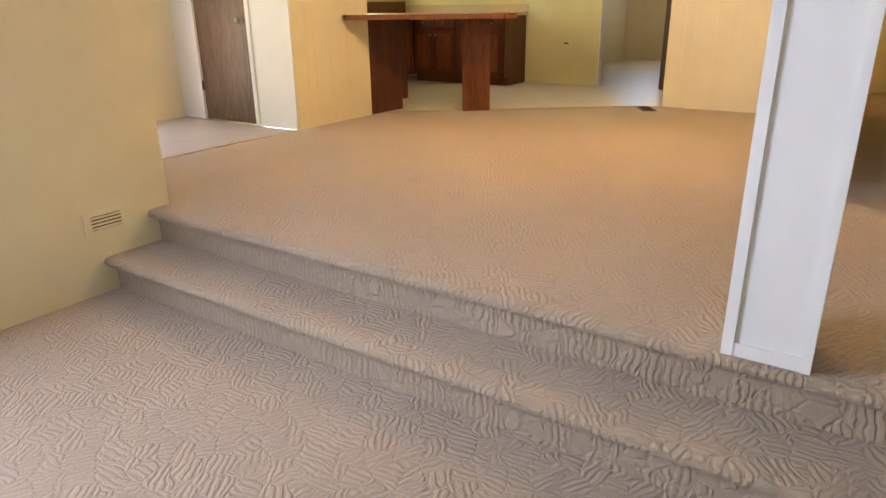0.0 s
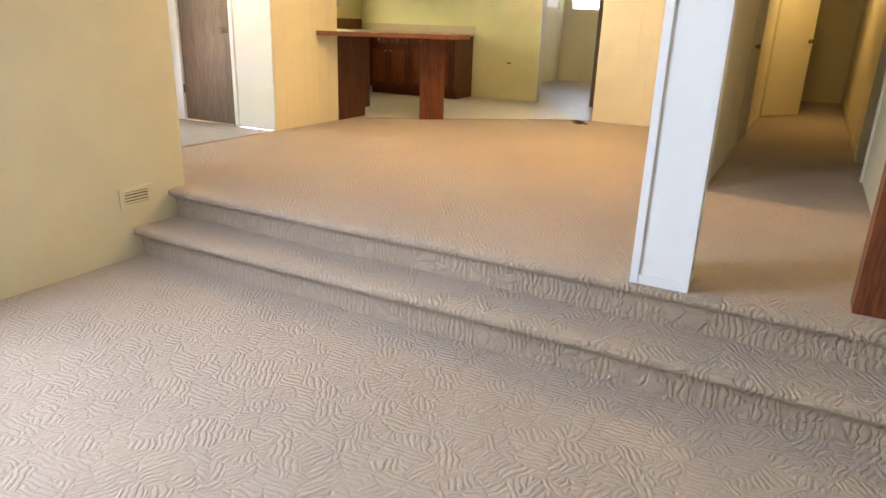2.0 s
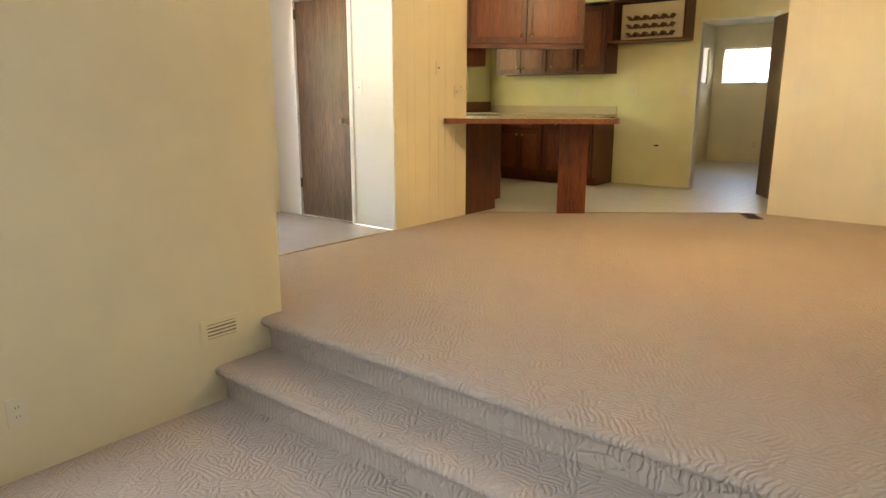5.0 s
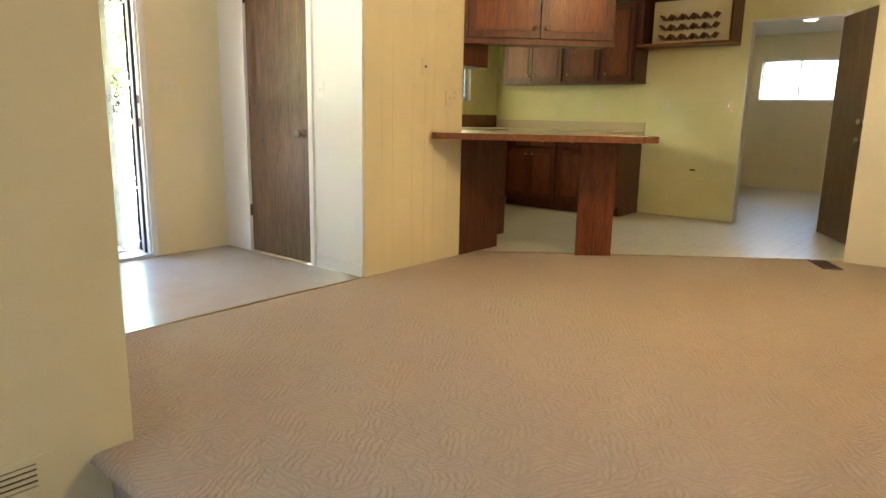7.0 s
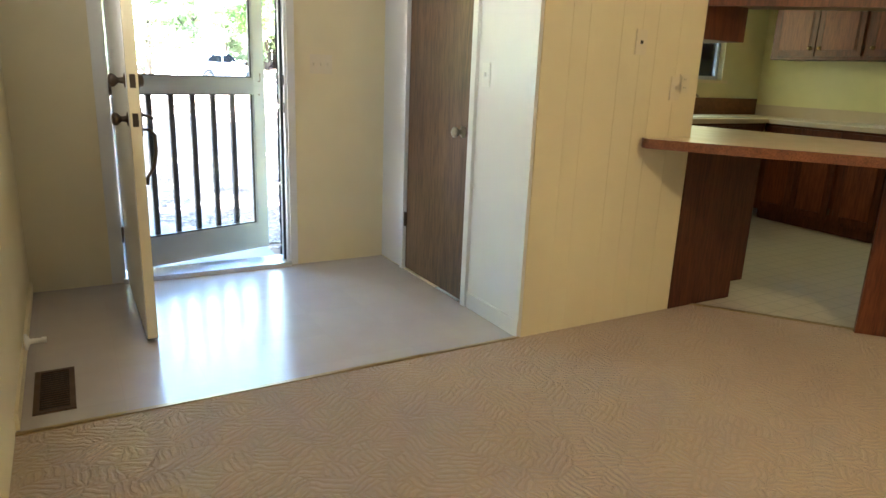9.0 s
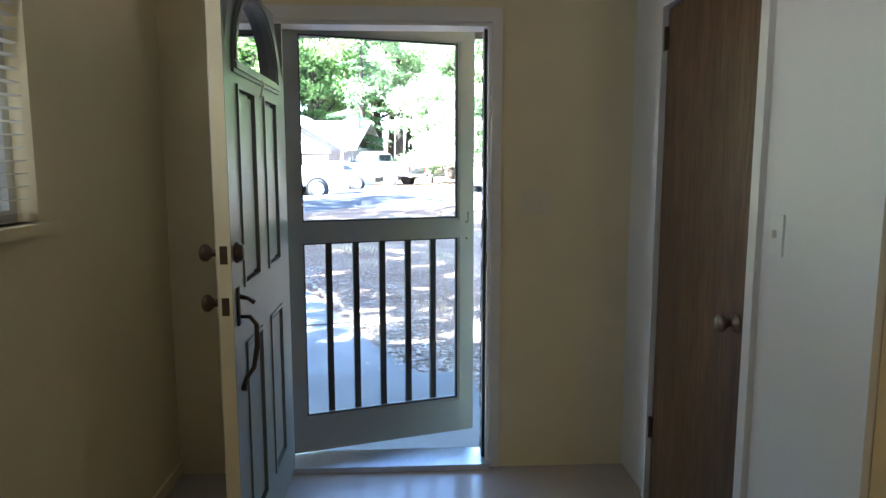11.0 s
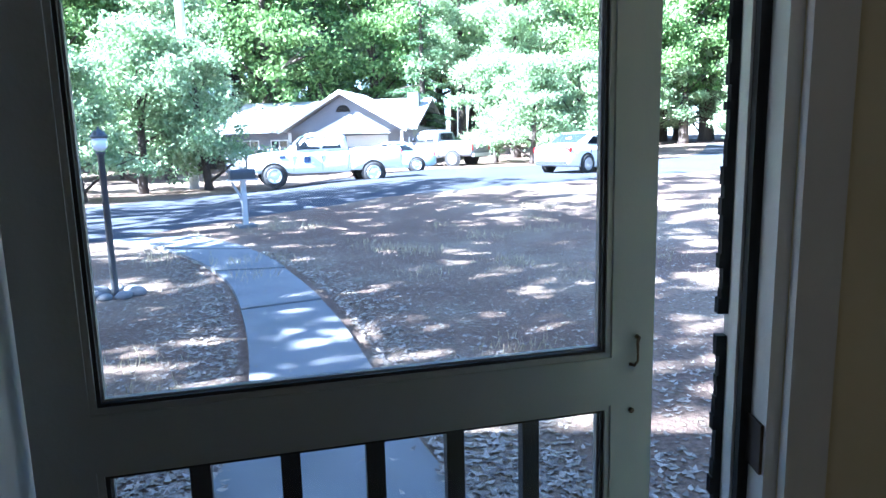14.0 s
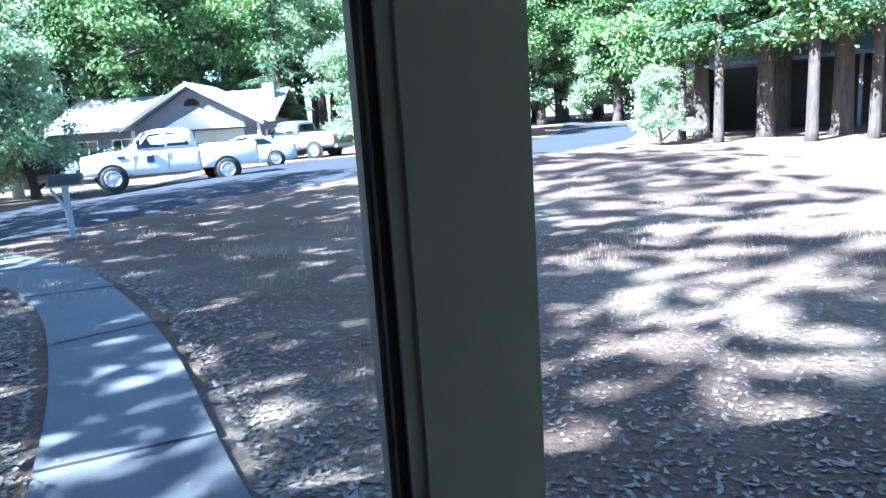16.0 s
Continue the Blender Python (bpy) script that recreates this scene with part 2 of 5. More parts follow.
SOIL = SOIL.m


def foliage(name, a, b, through=0.25):
    n = Nodes(name, 0.6, spec=0.25)
    geo = n.t.nodes.new("ShaderNodeNewGeometry")
    info = n.t.nodes.new("ShaderNodeObjectInfo")
    f = n.math("FRACT", n.math("ADD", geo.outputs["Random Per Island"], n.math("MULTIPLY", info.outputs["Random"], 0.4)))
    c = n.mix(f, a, b)
    n.color(c)
    tr = n.t.nodes.new("ShaderNodeBsdfTranslucent")
    n.link(c, tr.inputs["Color"])
    mx = n.t.nodes.new("ShaderNodeMixShader")
    mx.inputs[0].default_value = through
    n.link(n.bsdf.outputs[0], mx.inputs[1])
    n.link(tr.outputs[0], mx.inputs[2])
    n.link(mx.outputs[0], n.out.inputs["Surface"])
    return n.m


LEAF = foliage("oak_leaf", (0.065, 0.13, 0.04), (0.23, 0.33, 0.11), 0.32)
LEAF2 = foliage("pale_leaf", (0.18, 0.27, 0.13), (0.38, 0.46, 0.27), 0.35)
NEEDLE = foliage("cedar_needle", (0.06, 0.12, 0.05), (0.16, 0.24, 0.12), 0.3)
LITTER = foliage("dry_leaf", (0.10, 0.075, 0.055), (0.36, 0.31, 0.25), 0.05)
STRAW = foliage("dry_grass", (0.33, 0.27, 0.15), (0.50, 0.43, 0.27), 0.1)
BARK = Nodes("bark", 0.95)
v_ = BARK.coords((1, 1, 0.2))
BARK.color(BARK.ramp(BARK.noise(v_, 9.0, 6, 0.7), [(0.3, (0.03, 0.022, 0.018)), (0.7, (0.10, 0.075, 0.058))]))
BARK.bump(BARK.noise(v_, 14.0, 6, 0.7), 0.9, 0.04)
BARK = BARK.m
CARWHITE = plain("car_white_paint", (0.72, 0.73, 0.74), 0.25, 0, 5, 0.02)
CARGREY = plain("car_grey_paint", (0.20, 0.21, 0.23), 0.3, 0.2, 5, 0.03)
CARBLUE = plain("car_pale_blue_paint", (0.42, 0.55, 0.62), 0.3, 0.1, 5, 0.03)
CARGLASS = plain("dark_car_glass", (0.02, 0.025, 0.03), 0.08, 0, 5, 0.05)
REDLENS = plain("red_lens", (0.45, 0.02, 0.02), 0.2)
CLEARLENS = plain("clear_lens", (0.6, 0.62, 0.65), 0.15)
SIDING = paint("house_grey_siding", (0.19, 0.20, 0.23), 0.7)
ROOFING = paint("roof_shingle", (0.42, 0.42, 0.43), 0.9, 0.25, 30, 0.6)
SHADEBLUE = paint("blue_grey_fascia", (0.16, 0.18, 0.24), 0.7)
FASCIA = paint("porch_fascia_paint", (0.17, 0.15, 0.14), 0.7)
# shed timber with the shade of the trees put into its colour
SHEDSHADED = paint("shed_timber_in_shade", (0.06, 0.052, 0.045), 0.8)
POSTPAINT = paint("weathered_post_paint", (0.40, 0.42, 0.42), 0.7, 0.25)
STARMARK = plain("dark_blue_decal", (0.03, 0.05, 0.12), 0.4)

GLASS = Nodes("window_glass", 0.02)
clear = GLASS.add("ShaderNodeBsdfTransparent", Color=(0.95, 0.98, 0.97, 1.0))
gloss = GLASS.add("ShaderNodeBsdfGlossy", Roughness=0.02)
thin = GLASS.add("ShaderNodeMixShader")
fres = GLASS.add("ShaderNodeFresnel", IOR=1.55)
GLASS.t.links.new(fres.outputs[0], thin.inputs[0])
GLASS.t.links.new(clear.outputs[0], thin.inputs[1])
GLASS.t.links.new(gloss.outputs[0], thin.inputs[2])
GLASS.t.links.new(thin.outputs[0], GLASS.out.inputs["Surface"])
GLASS = GLASS.m
MESHCLOTH = Nodes("insect_screen", 0.8)
MESHCLOTH.color((0.12, 0.12, 0.125))
tr_ = MESHCLOTH.t.nodes.new("ShaderNodeBsdfTransparent")
mx_ = MESHCLOTH.t.nodes.new("ShaderNodeMixShader")
mx_.inputs[0].default_value = 0.16
MESHCLOTH.link(tr_.outputs[0], mx_.inputs[1])
MESHCLOTH.link(MESHCLOTH.bsdf.outputs[0], mx_.inputs[2])
MESHCLOTH.link(mx_.outputs[0], MESHCLOTH.out.inputs["Surface"])
MESHCLOTH = MESHCLOTH.m


def glowing(name, col, power):
    n = Nodes(name, 0.5)
    n.color(col)
    n.bsdf.inputs["Emission Color"].default_value = (*col, 1)
    n.bsdf.inputs["Emission Strength"].default_value = power
    return n.m


GLOW = glowing("lamp_diffuser_warm", (1.0, 0.86, 0.6), 0.06)

# ---- building helpers ----


def box(bm, x0, x1, y0, y1, z0, z1, m=None):
    vs = [bm.verts.new((x, y, z)) for z in (z0, z1) for y in (y0, y1) for x in (x0, x1)]
    for f in ((0, 2, 3, 1), (4, 5, 7, 6), (0, 1, 5, 4), (2, 6, 7, 3), (0, 4, 6, 2), (1, 3, 7, 5)):
        bm.faces.new([vs[i] for i in f])
    if m is not None:
        for v in vs:
            v.co = m @ v.co
    return vs


def prism(bm, pts, z0, z1, m=None):
    """A flat outline raised from z0 to z1."""
    lo = [bm.verts.new((x, y, z0)) for x, y in pts]
    hi = [bm.verts.new((x, y, z1)) for x, y in pts]
    bm.faces.new(lo[::-1])
    bm.faces.new(hi)
    for i in range(len(pts)):
        j = (i + 1) % len(pts)
        bm.faces.new((lo[i], lo[j], hi[j], hi[i]))
    if m is not None:
        for v in lo + hi:
            v.co = m @ v.co
    return lo, hi


def tube(bm, path, radii, sides=8, cap=True):
    """A round bar along a path."""
    rings = []
    for i, p in enumerate(path):
        p = Vector(p)
        a = Vector(path[max(i - 1, 0)])
        b = Vector(path[min(i + 1, len(path) - 1)])
        d = (b - a).normalized()
        u = d.orthogonal().normalized() if not rings else (u - d * u.dot(d)).normalized()
        w = d.cross(u)
        r = radii[i] if hasattr(radii, "__len__") else radii
        rings.append([bm.verts.new(p + (u * math.cos(t) + w * math.sin(t)) * r) for t in (2 * math.pi * k / sides for k in range(sides))])
    for a, b in zip(rings, rings[1:]):
        for k in range(sides):
            bm.faces.new((a[k], a[(k + 1) % sides], b[(k + 1) % sides], b[k]))
    if cap:
        bm.faces.new(rings[0][::-1])
        bm.faces.new(rings[-1])


def lathe(bm, profile, m=None, sides=20):
    """Turns (radius, height) pairs round z."""
    rings = [[bm.verts.new((r * math.cos(2 * math.pi * k / sides), r * math.sin(2 * math.pi * k / sides), z)) for k in range(sides)] for r, z in profile]
    for a, b in zip(rings, rings[1:]):
        for k in range(sides):
            bm.faces.new((a[k], a[(k + 1) % sides], b[(k + 1) % sides], b[k]))
    bm.faces.new(rings[0][::-1])
    bm.faces.new(rings[-1])
    if m is not None:
        for ring in rings:
            for v in ring:
                v.co = m @ v.co


def soften(bm, width, steps=2, sharp=30):
    edges = [e for e in bm.edges if len(e.link_faces) == 2 and e.calc_face_angle(0) > radians(sharp)]
    bmesh.ops.bevel(bm, geom=edges, offset=width, segments=steps, affect="EDGES", clamp_overlap=True)


def mesh_of(name, bm, material, smooth=False):
    bmesh.ops.recalc_face_normals(bm, faces=bm.faces)
    me = bpy.data.meshes.new(name)
    bm.to_mesh(me)
    bm.free()
    me.materials.append(material)
    if smooth:
        for p in me.polygons:
            p.use_smooth = True
    return me


def part(name, bm, material, parent=None, label="", smooth=False, m=None):
    ob = new(name, mesh_of(name, bm, material, smooth))
    if parent is not None:
        ob.parent = parent
    if m is not None:
        ob.matrix_basis = m
    if label:
        tagged(ob, label)
    return ob


def thing(name, m, label, category, group=""):
    ob = new(name)
    ob.empty_display_size = 0.1
    ob.matrix_basis = m
    return tagged(ob, label, category, group)


def structure(name, bm, material, label, category, smooth=False):
    return tagged(part(name, bm, material, None, "", smooth), label, category, kind="structure")


def boxes(*rows):
    bm = bmesh.new()
    for r in rows:
        box(bm, *r)
    return bm


def softbox(x0, x1, y0, y1, z0, z1, r=0.004, steps=2):
    bm = boxes((x0, x1, y0, y1, z0, z1))
    soften(bm, r, steps)
    return bm


def wall(name, axis, a, b, lo, hi, z0, z1, openings=(), material=None, label="", category="wall"):
    """A wall between a and b across its axis, from lo to hi along it, with openings (lo, hi, z0, z1) through it."""
    bm = bmesh.new()

    def put(l, h, p, q):
        if h - l > 1e-4 and q - p > 1e-4:
            box(bm, *((a, b, l, h) if axis == "x" else (l, h, a, b)), p, q)
    at = lo
    for ol, oh, p, q in sorted(openings):
        put(at, ol, z0, z1)
        put(ol, oh, z0, p)
        put(ol, oh, q, z1)
        at = oh
    put(at, hi, z0, z1)
    return structure(name, bm, material or WALL, label or "cream painted plaster wall", category)

# ---- the house ----
LOW, H = -0.38, 2.46
XF, YS, XW = -2.72, -0.04, -1.09
YN = 6.52
wall("wall_living_west", "x", -0.14, 0.0, -7.0, YS, LOW, H, [(-3.5, -1.52, 0.62, 1.9)])
wall("wall_living_south", "y", -7.14, -7.0, -0.14, 6.14, LOW, H)
wall("wall_living_east", "x", 6.0, 6.14, -7.0, 3.0, LOW, H)
wall("wall_entry_south", "y", YS - 0.14, YS, XF - 0.14, -0.14, -0.3, H, [(-1.7, -0.5, 1.27, 2.1)])
wall("wall_front", "x", XF - 0.14, XF, YS, 3.08, -0.3, H, [(0.42, 1.405, -0.01, 2.05)])
wall("wall_closet", "y", 2.05, 2.17, XF, XW, 0.0, H, [(-2.36, -1.62, 0.0, 2.04)], WHITE, "white painted wall round the closet door")
YELLOW = wall("wall_yellow_panelled", "x", -1.21, XW, 2.17, 3.08, 0.0, H, (), PANEL, "cream yellow wall with grooved panelling")
wall("wall_kitchen_south", "y", 2.96, 3.08, -3.2, -1.21, 0.0, H, (), KPAINT)
wall("wall_kitchen_west", "x", -3.34, -3.2, 3.08, YN, -0.3, H, [(4.75, 5.93, 1.27, 2.1)], KPAINT)
wall("wall_kitchen_north", "y", YN, YN + 0.12, -3.34, 1.39, 0.0, H, [(-0.035, 0.81, 0.0, 2.1)], KPAINT, "yellow painted kitchen wall with scuffs")
wall("wall_kitchen_east", "x", 1.27, 1.39, 5.05, YN, 0.0, H, (), KPAINT)
NORTH = wall("wall_dining_north", "y", 5.05, 5.17, 1.39, 2.88, 0.0, H, (), PANEL, "cream yellow wall with grooved panelling")
wall("wall_hall_west", "x", 2.88, 3.0, 2.0, 10.2, 0.0, H, [(4.25, 5.05, 0.0, 2.04), (7.1, 7.9, 0.0, 2.04)], PANEL)
wall("wall_hall_east", "x", 4.05, 4.17, 0.15, 10.2, 0.0, H, [(3.1, 4.0, 0.0, 2.04)], PANEL)
wall("wall_hall_end", "y", 10.2, 10.32, 2.88, 4.17, 0.0, H, (), WALL)
wall("wall_room_west", "x", 1.9, 2.0, 5.17, 10.2, 0.0, H)
wall("wall_room_east", "x", 6.0, 6.14, 3.0, 10.2, 0.0, H)
wall("wall_laundry_west", "x", -1.37, -1.25, YN + 0.12, 11.0, -0.3, H, [(10.0, 10.72, 1.42, 2.07)])
wall("wall_laundry_north", "y", 11.0, 11.12, -1.37, 1.72, -0.3, H, [(-1.08, 0.06, 1.42, 2.07)])
wall("wall_laundry_east", "x", 1.6, 1.72, YN + 0.12, 11.0, 0.0, H)
wall("wall_north_far", "y", 10.32, 10.44, 1.72, 6.14, 0.0, H)
structure("wall_brown_wood", boxes((3.88, 6.0, 0.0, 0.15, 0.0, H)), CABX, "reddish brown wood panelled wall end at the steps", "wall")
structure("ceiling", boxes((-3.34, 6.14, -7.14, 11.12, H, H + 0.12)), CEIL, "off-white textured ceiling", "ceiling")
# the unseen south overhang is stretched to -9.4 to block the sun
structure("roof_slab", boxes((-4.3, 6.6, -9.4, 11.6, H + 0.13, H + 0.35)), ROOFING, "flat grey shingle roof over the house, deep south overhang added", "roof")
structure("porch_fascia", boxes((-4.36, -4.3, -3.0, 6.0, 2.27, H + 0.36)), FASCIA, "dark brown porch fascia board", "fascia")

# floors
bm = bmesh.new()
prism(bm, [(0, -0.10), (6, -0.10), (6, 10.3), (1.3, 10.3), (1.3, 5.12), (1.04, 4.95), (-1.09, 3.27), (-1.09, YS), (0, YS)], -0.1, 0.0)
structure("floor_upper_carpet", bm, CARPET, "beige carpet with sculpted bar pattern", "carpet")
structure("floor_living_carpet", boxes((0, 6, -7, -0.41, LOW - 0.1, LOW)), CARPET, "beige carpet with sculpted bar pattern in the sunken room", "carpet")
structure("floor_entry", boxes((XF - 0.14, XW, YS, 2.05, -0.1, -0.006)), LINO, "pale glossy vinyl floor of the entry", "floor")
bm = bmesh.new()
prism(bm, [(-3.25, 3.08), (XW, 3.08), (XW, 3.27), (1.04, 4.95), (1.3, 5.12), (1.3, 6.5), (1.65, 6.6), (1.65, 11.05), (-1.3, 11.05), (-1.3, 6.6), (-3.25, 6.6)], -0.1, -0.005)
structure("floor_kitchen", bm, KLINO, "cream patterned vinyl kitchen floor", "floor")

# two carpeted steps with rolled nosings
bm = bmesh.new()
lower = [(-0.41, LOW - 0.05), (-0.41, -0.285), (-0.41, -0.268), (-0.418, -0.254), (-0.44, -0.248), (-0.462, -0.237), (-0.472, -0.219), (-0.468, -0.203), (-0.452, -0.193), (-0.43, -0.19), (-0.41, -0.19), (-0.12, -0.19)]
upper = [(-0.12, -0.195), (-0.12, -0.092), (-0.121, -0.077), (-0.13, -0.063), (-0.152, -0.056), (-0.172, -0.046), (-0.182, -0.029), (-0.178, -0.013), (-0.162, -0.003), (-0.14, 0.0), (-0.10, 0.0)]
N = 120
for prof in (lower, upper):
    rings = []
    for i in range(N + 1):
        x = 6.0 * i / N
        rings.append([bm.verts.new((x, y + 0.004 * noise.noise((x * 3, 0.3 * j, 2)), z + (0.003 * noise.noise((x * 2.3, 0.3 * j, 5)) if 3 < j < 9 else 0.0))) for j, (y, z) in enumerate(prof)])
    for a, b in zip(rings, rings[1:]):
        for j in range(len(prof) - 1):
            bm.faces.new((a[j], b[j], b[j + 1], a[j + 1]))
stairs = structure("stairs", bm, CARPET, "two carpeted steps with rounded nosings", "stairs", True)

# thresholds and trims
structure("threshold_entry", softbox(XW - 0.010, XW + 0.010, YS, 2.05, -0.004, 0.006, 0.004), STRIPMAT, "thin worn gold metal edge strip between carpet and vinyl", "threshold")
structure("threshold_door", softbox(XF - 0.16, XF + 0.03, 0.42, 1.405, -0.012, 0.022, 0.008), ALU, "aluminium front door threshold", "threshold")
d = Vector((2.13, 1.68)).normalized()
structure("threshold_kitchen", boxes((0, 2.72, -0.012, 0.012, -0.003, 0.005)), STRIPMAT, "worn gold edge strip between carpet and kitchen vinyl", "threshold").matrix_basis = pose(XW, 3.27, 0, 0, 0, math.degrees(math.atan2(d.y, d.x)))


def strip(name, rows, label, mat=WHITE, cat="trim"):
    bm = bmesh.new()
    for r in rows:
        box(bm, *r)
    soften(bm, 0.003, 1)
    return structure(name, bm, mat, label, cat)


strip("baseboard_closet", [(-1.57, XW, 2.038, 2.05, 0.0, 0.085)], "low white baseboard", WHITE, "baseboard")
strip("baseboard_entry", [(XF + 0.012, -1.12, YS, YS + 0.012, 0.0, 0.06)], "low cream baseboard", WALL, "baseboard")
strip("trim_closet_door", [(-2.395, -2.36, 2.03, 2.05, 0.0, 2.075), (-1.62, -1.575, 2.03, 2.05, 0.0, 2.075), (-2.36, -1.62, 2.03, 2.05, 2.04, 2.075)], "white closet door casing")
strip("trim_closet_corner", [(XW - 0.03, XW + 0.010, 2.036, 2.05, 0.085, H)], "white corner strip")
strip("trim_front_door", [(XF, XF + 0.015, 0.36, 0.42, 0.0, 2.11), (XF, XF + 0.015, 1.405, 1.45, 0.0, 2.11), (XF, XF + 0.015, 0.42, 1.405, 2.05, 2.11)], "white front door casing")
strip("jamb_front_door", [(XF - 0.14, XF - 0.004, 1.39, 1.405, 0.0, 2.05), (XF - 0.14, XF - 0.004, 0.42, 0.435, 0.0, 2.05), (XF - 0.14, XF - 0.004, 0.435, 1.39, 2.035, 2.05),
                          (XF - 0.085, XF - 0.06, 1.375, 1.39, 0.02, 2.035)], "white front door jamb with stop")
strip("weatherstrip", [(XF - 0.06, XF - 0.045, 1.378, 1.39, 0.02, 2.03)], "black rubber weatherstrip on the door jamb", RUBBER)
strip("trim_kitchen_door", [(-0.035, -0.02, YN - 0.012, YN + 0.12, 0.0, 2.1), (0.795, 0.81, YN - 0.012, YN + 0.12, 0.0, 2.1), (0.81, 0.86, YN - 0.014, YN, 0.0, 2.14), (-0.02, 0.795, YN - 0.012, YN + 0.12, 2.085, 2.1)], "white kitchen doorway lining")
strip("trim_hall", [(3.0, 3.018, 4.18, 4.25, 0.0, 2.1), (3.0, 3.018, 5.05, 5.11, 0.0, 2.1), (3.0, 3.018, 7.04, 7.1, 0.0, 2.1), (4.032, 4.05, 4.0, 4.07, 0.0, 2.1), (4.032, 4.05, 3.03, 3.1, 0.0, 2.1)], "cream door casings along the hall", WALL)
strip("baseboard_hall", [(3.0, 3.01, 2.0, 4.18, 0.0, 0.07), (3.0, 3.01, 5.11, 7.04, 0.0, 0.07), (4.04, 4.05, 4.07, 10.2, 0.0, 0.07), (3.01, 4.04, 10.19, 10.2, 0.0, 0.07)], "narrow cream baseboard of the hall", WALL, "baseboard")

# torn foam along the outer edge of the jamb
rf = random.Random(21)
bm = bmesh.new()
z = 0.03
while z < 2.0:
    h = rf.uniform(0.008, 0.035)
    if rf.random() > 0.03:
        box(bm, XF - 0.139, XF - 0.126, 1.39 - rf.uniform(0.009, 0.015), 1.3895, z, min(z + h, 2.03))
    z += h
structure("weatherstrip_torn", bm, RUBBER, "torn black foam weatherstrip on the outer jamb edge", "weatherstrip")

# pillar with corner boards
post = thing("pillar", pose(3.0, -0.16, 0), "white panelled square pillar standing at the steps", "pillar")
part("core", boxes((0.012, 0.24, 0.012, 0.22, 0, H)), WHITE, post)
part("corner_board", softbox(0, 0.035, 0, 0.05, 0, H, 0.005), WHITE, post)
part("corner_board", softbox(0.225, 0.252, 0, 0.05, 0, H, 0.008), WHITE, post)
part("corner_board", softbox(0, 0.035, 0.18, 0.232, 0, H, 0.005), WHITE, post)
part("base_board", softbox(0.035, 0.225, 0.003, 0.018, 0, 0.045, 0.003), WHITE, post)


# ---- doors ----
def knob(parent, m, mat=BRASS, name="knob"):
    """Turned door knob with its rosette; the axis is local z."""
    bm = bmesh.new()
    lathe(bm, [(0.030, 0.0), (0.031, 0.004), (0.014, 0.008), (0.011, 0.028), (0.018, 0.034), (0.027, 0.044), (0.028, 0.056), (0.020, 0.064), (0.006, 0.066)])
    return part(name, bm, mat, parent, "", True, m)


def hinge(parent, x, y, z):
    bm = bmesh.new()
    tube(bm, [(x, y, z - 0.045), (x, y, z + 0.045)], 0.007, 8)
    box(bm, x - 0.016, x + 0.016, y + 0.002, y + 0.006, z - 0.044, z + 0.044)
    return part("hinge", bm, BRONZE, parent)


closet = thing("closet_door", pose(-2.36, 2.05, 0), "dark brown flush wooden closet door, closed", "door")
part("leaf", softbox(0.012, 0.728, 0.0, 0.035, 0.012, 2.03, 0.003), DOORWOOD, closet)
knob(closet, pose(0.66, 0.0, 0.94, 90, 0, 0), NICKEL)
hinge(closet, 0.006, -0.008, 1.92)
hinge(closet, 0.006, -0.008, 0.33)

kdoor = thing("kitchen_door", pose(0.80, YN - 0.02, 0, 0, 0, -60), "dark brown flush wooden door standing open", "door")
part("leaf", softbox(0.0, 0.80, 0.0, 0.035, 0.012, 2.07, 0.003), DOORWOOD, kdoor)
knob(kdoor, pose(0.74, 0.0, 0.94, 90, 0, 0), NICKEL)
knob(kdoor, pose(0.74, 0.0, 1.10, 90, 0, 0), NICKEL, "deadbolt")
knob(kdoor, pose(0.74, 0.035, 0.94, -90, 0, 0), NICKEL)

hdoor = thing("hall_door", pose(3.0, 7.12, 0, 0, 0, 55), "cream flush hall door standing ajar", "door")
part("leaf", softbox(0.0, 0.76, -0.035, 0.0, 0.012, 2.03, 0.003), PANEL, hdoor)
knob(hdoor, pose(0.70, -0.035, 1.0, 90, 0, 0), BRASS)
hdoor2 = thing("hall_door", pose(2.95, 4.25, 0, 0, 0, 90), "cream flush hall door, closed", "door")
part("leaf", softbox(0.0, 0.80, 0.0, 0.035, 0.012, 2.03, 0.003), PANEL, hdoor2)
knob(hdoor2, pose(0.73, 0.0, 0.95, 90, 0, 0), BRASS)

# front door, swung inwards; its outer face has moulded panels and a fanlight
front = thing("front_door", pose(XF + 0.005, 0.445, 0), "grey-white panelled front door with fanlight, standing open", "door")
LW, LT, LH = 0.965, 0.045, 2.03
panels = [(0.205, 0.435, 1.035, 1.685), (0.585, 0.825, 1.035, 1.685), (0.205, 0.435, 0.20, 0.85), (0.585, 0.825, 0.20, 0.85)]
fan_c, fan_r, fan_z = 0.515, 0.325, 1.755
bm = bmesh.new()
# leaf built as stiles and rails round the panel sinkings and the fanlight
box(bm, 0, LW, 0, LT - 0.018, 0.012, fan_z)
xs = [0, 0.205, 0.435, 0.585, 0.825, LW]
for a, b in ((0, 0.205), (0.435, 0.585), (0.825, LW)):
    box(bm, a, b, LT - 0.018, LT, 0.012, fan_z)
for a, b in ((0.205, 0.435), (0.585, 0.825)):
    for p, q in ((0.012, 0.20), (0.85, 1.035), (1.685, fan_z)):
        box(bm, a, b, LT - 0.018, LT, p, q)
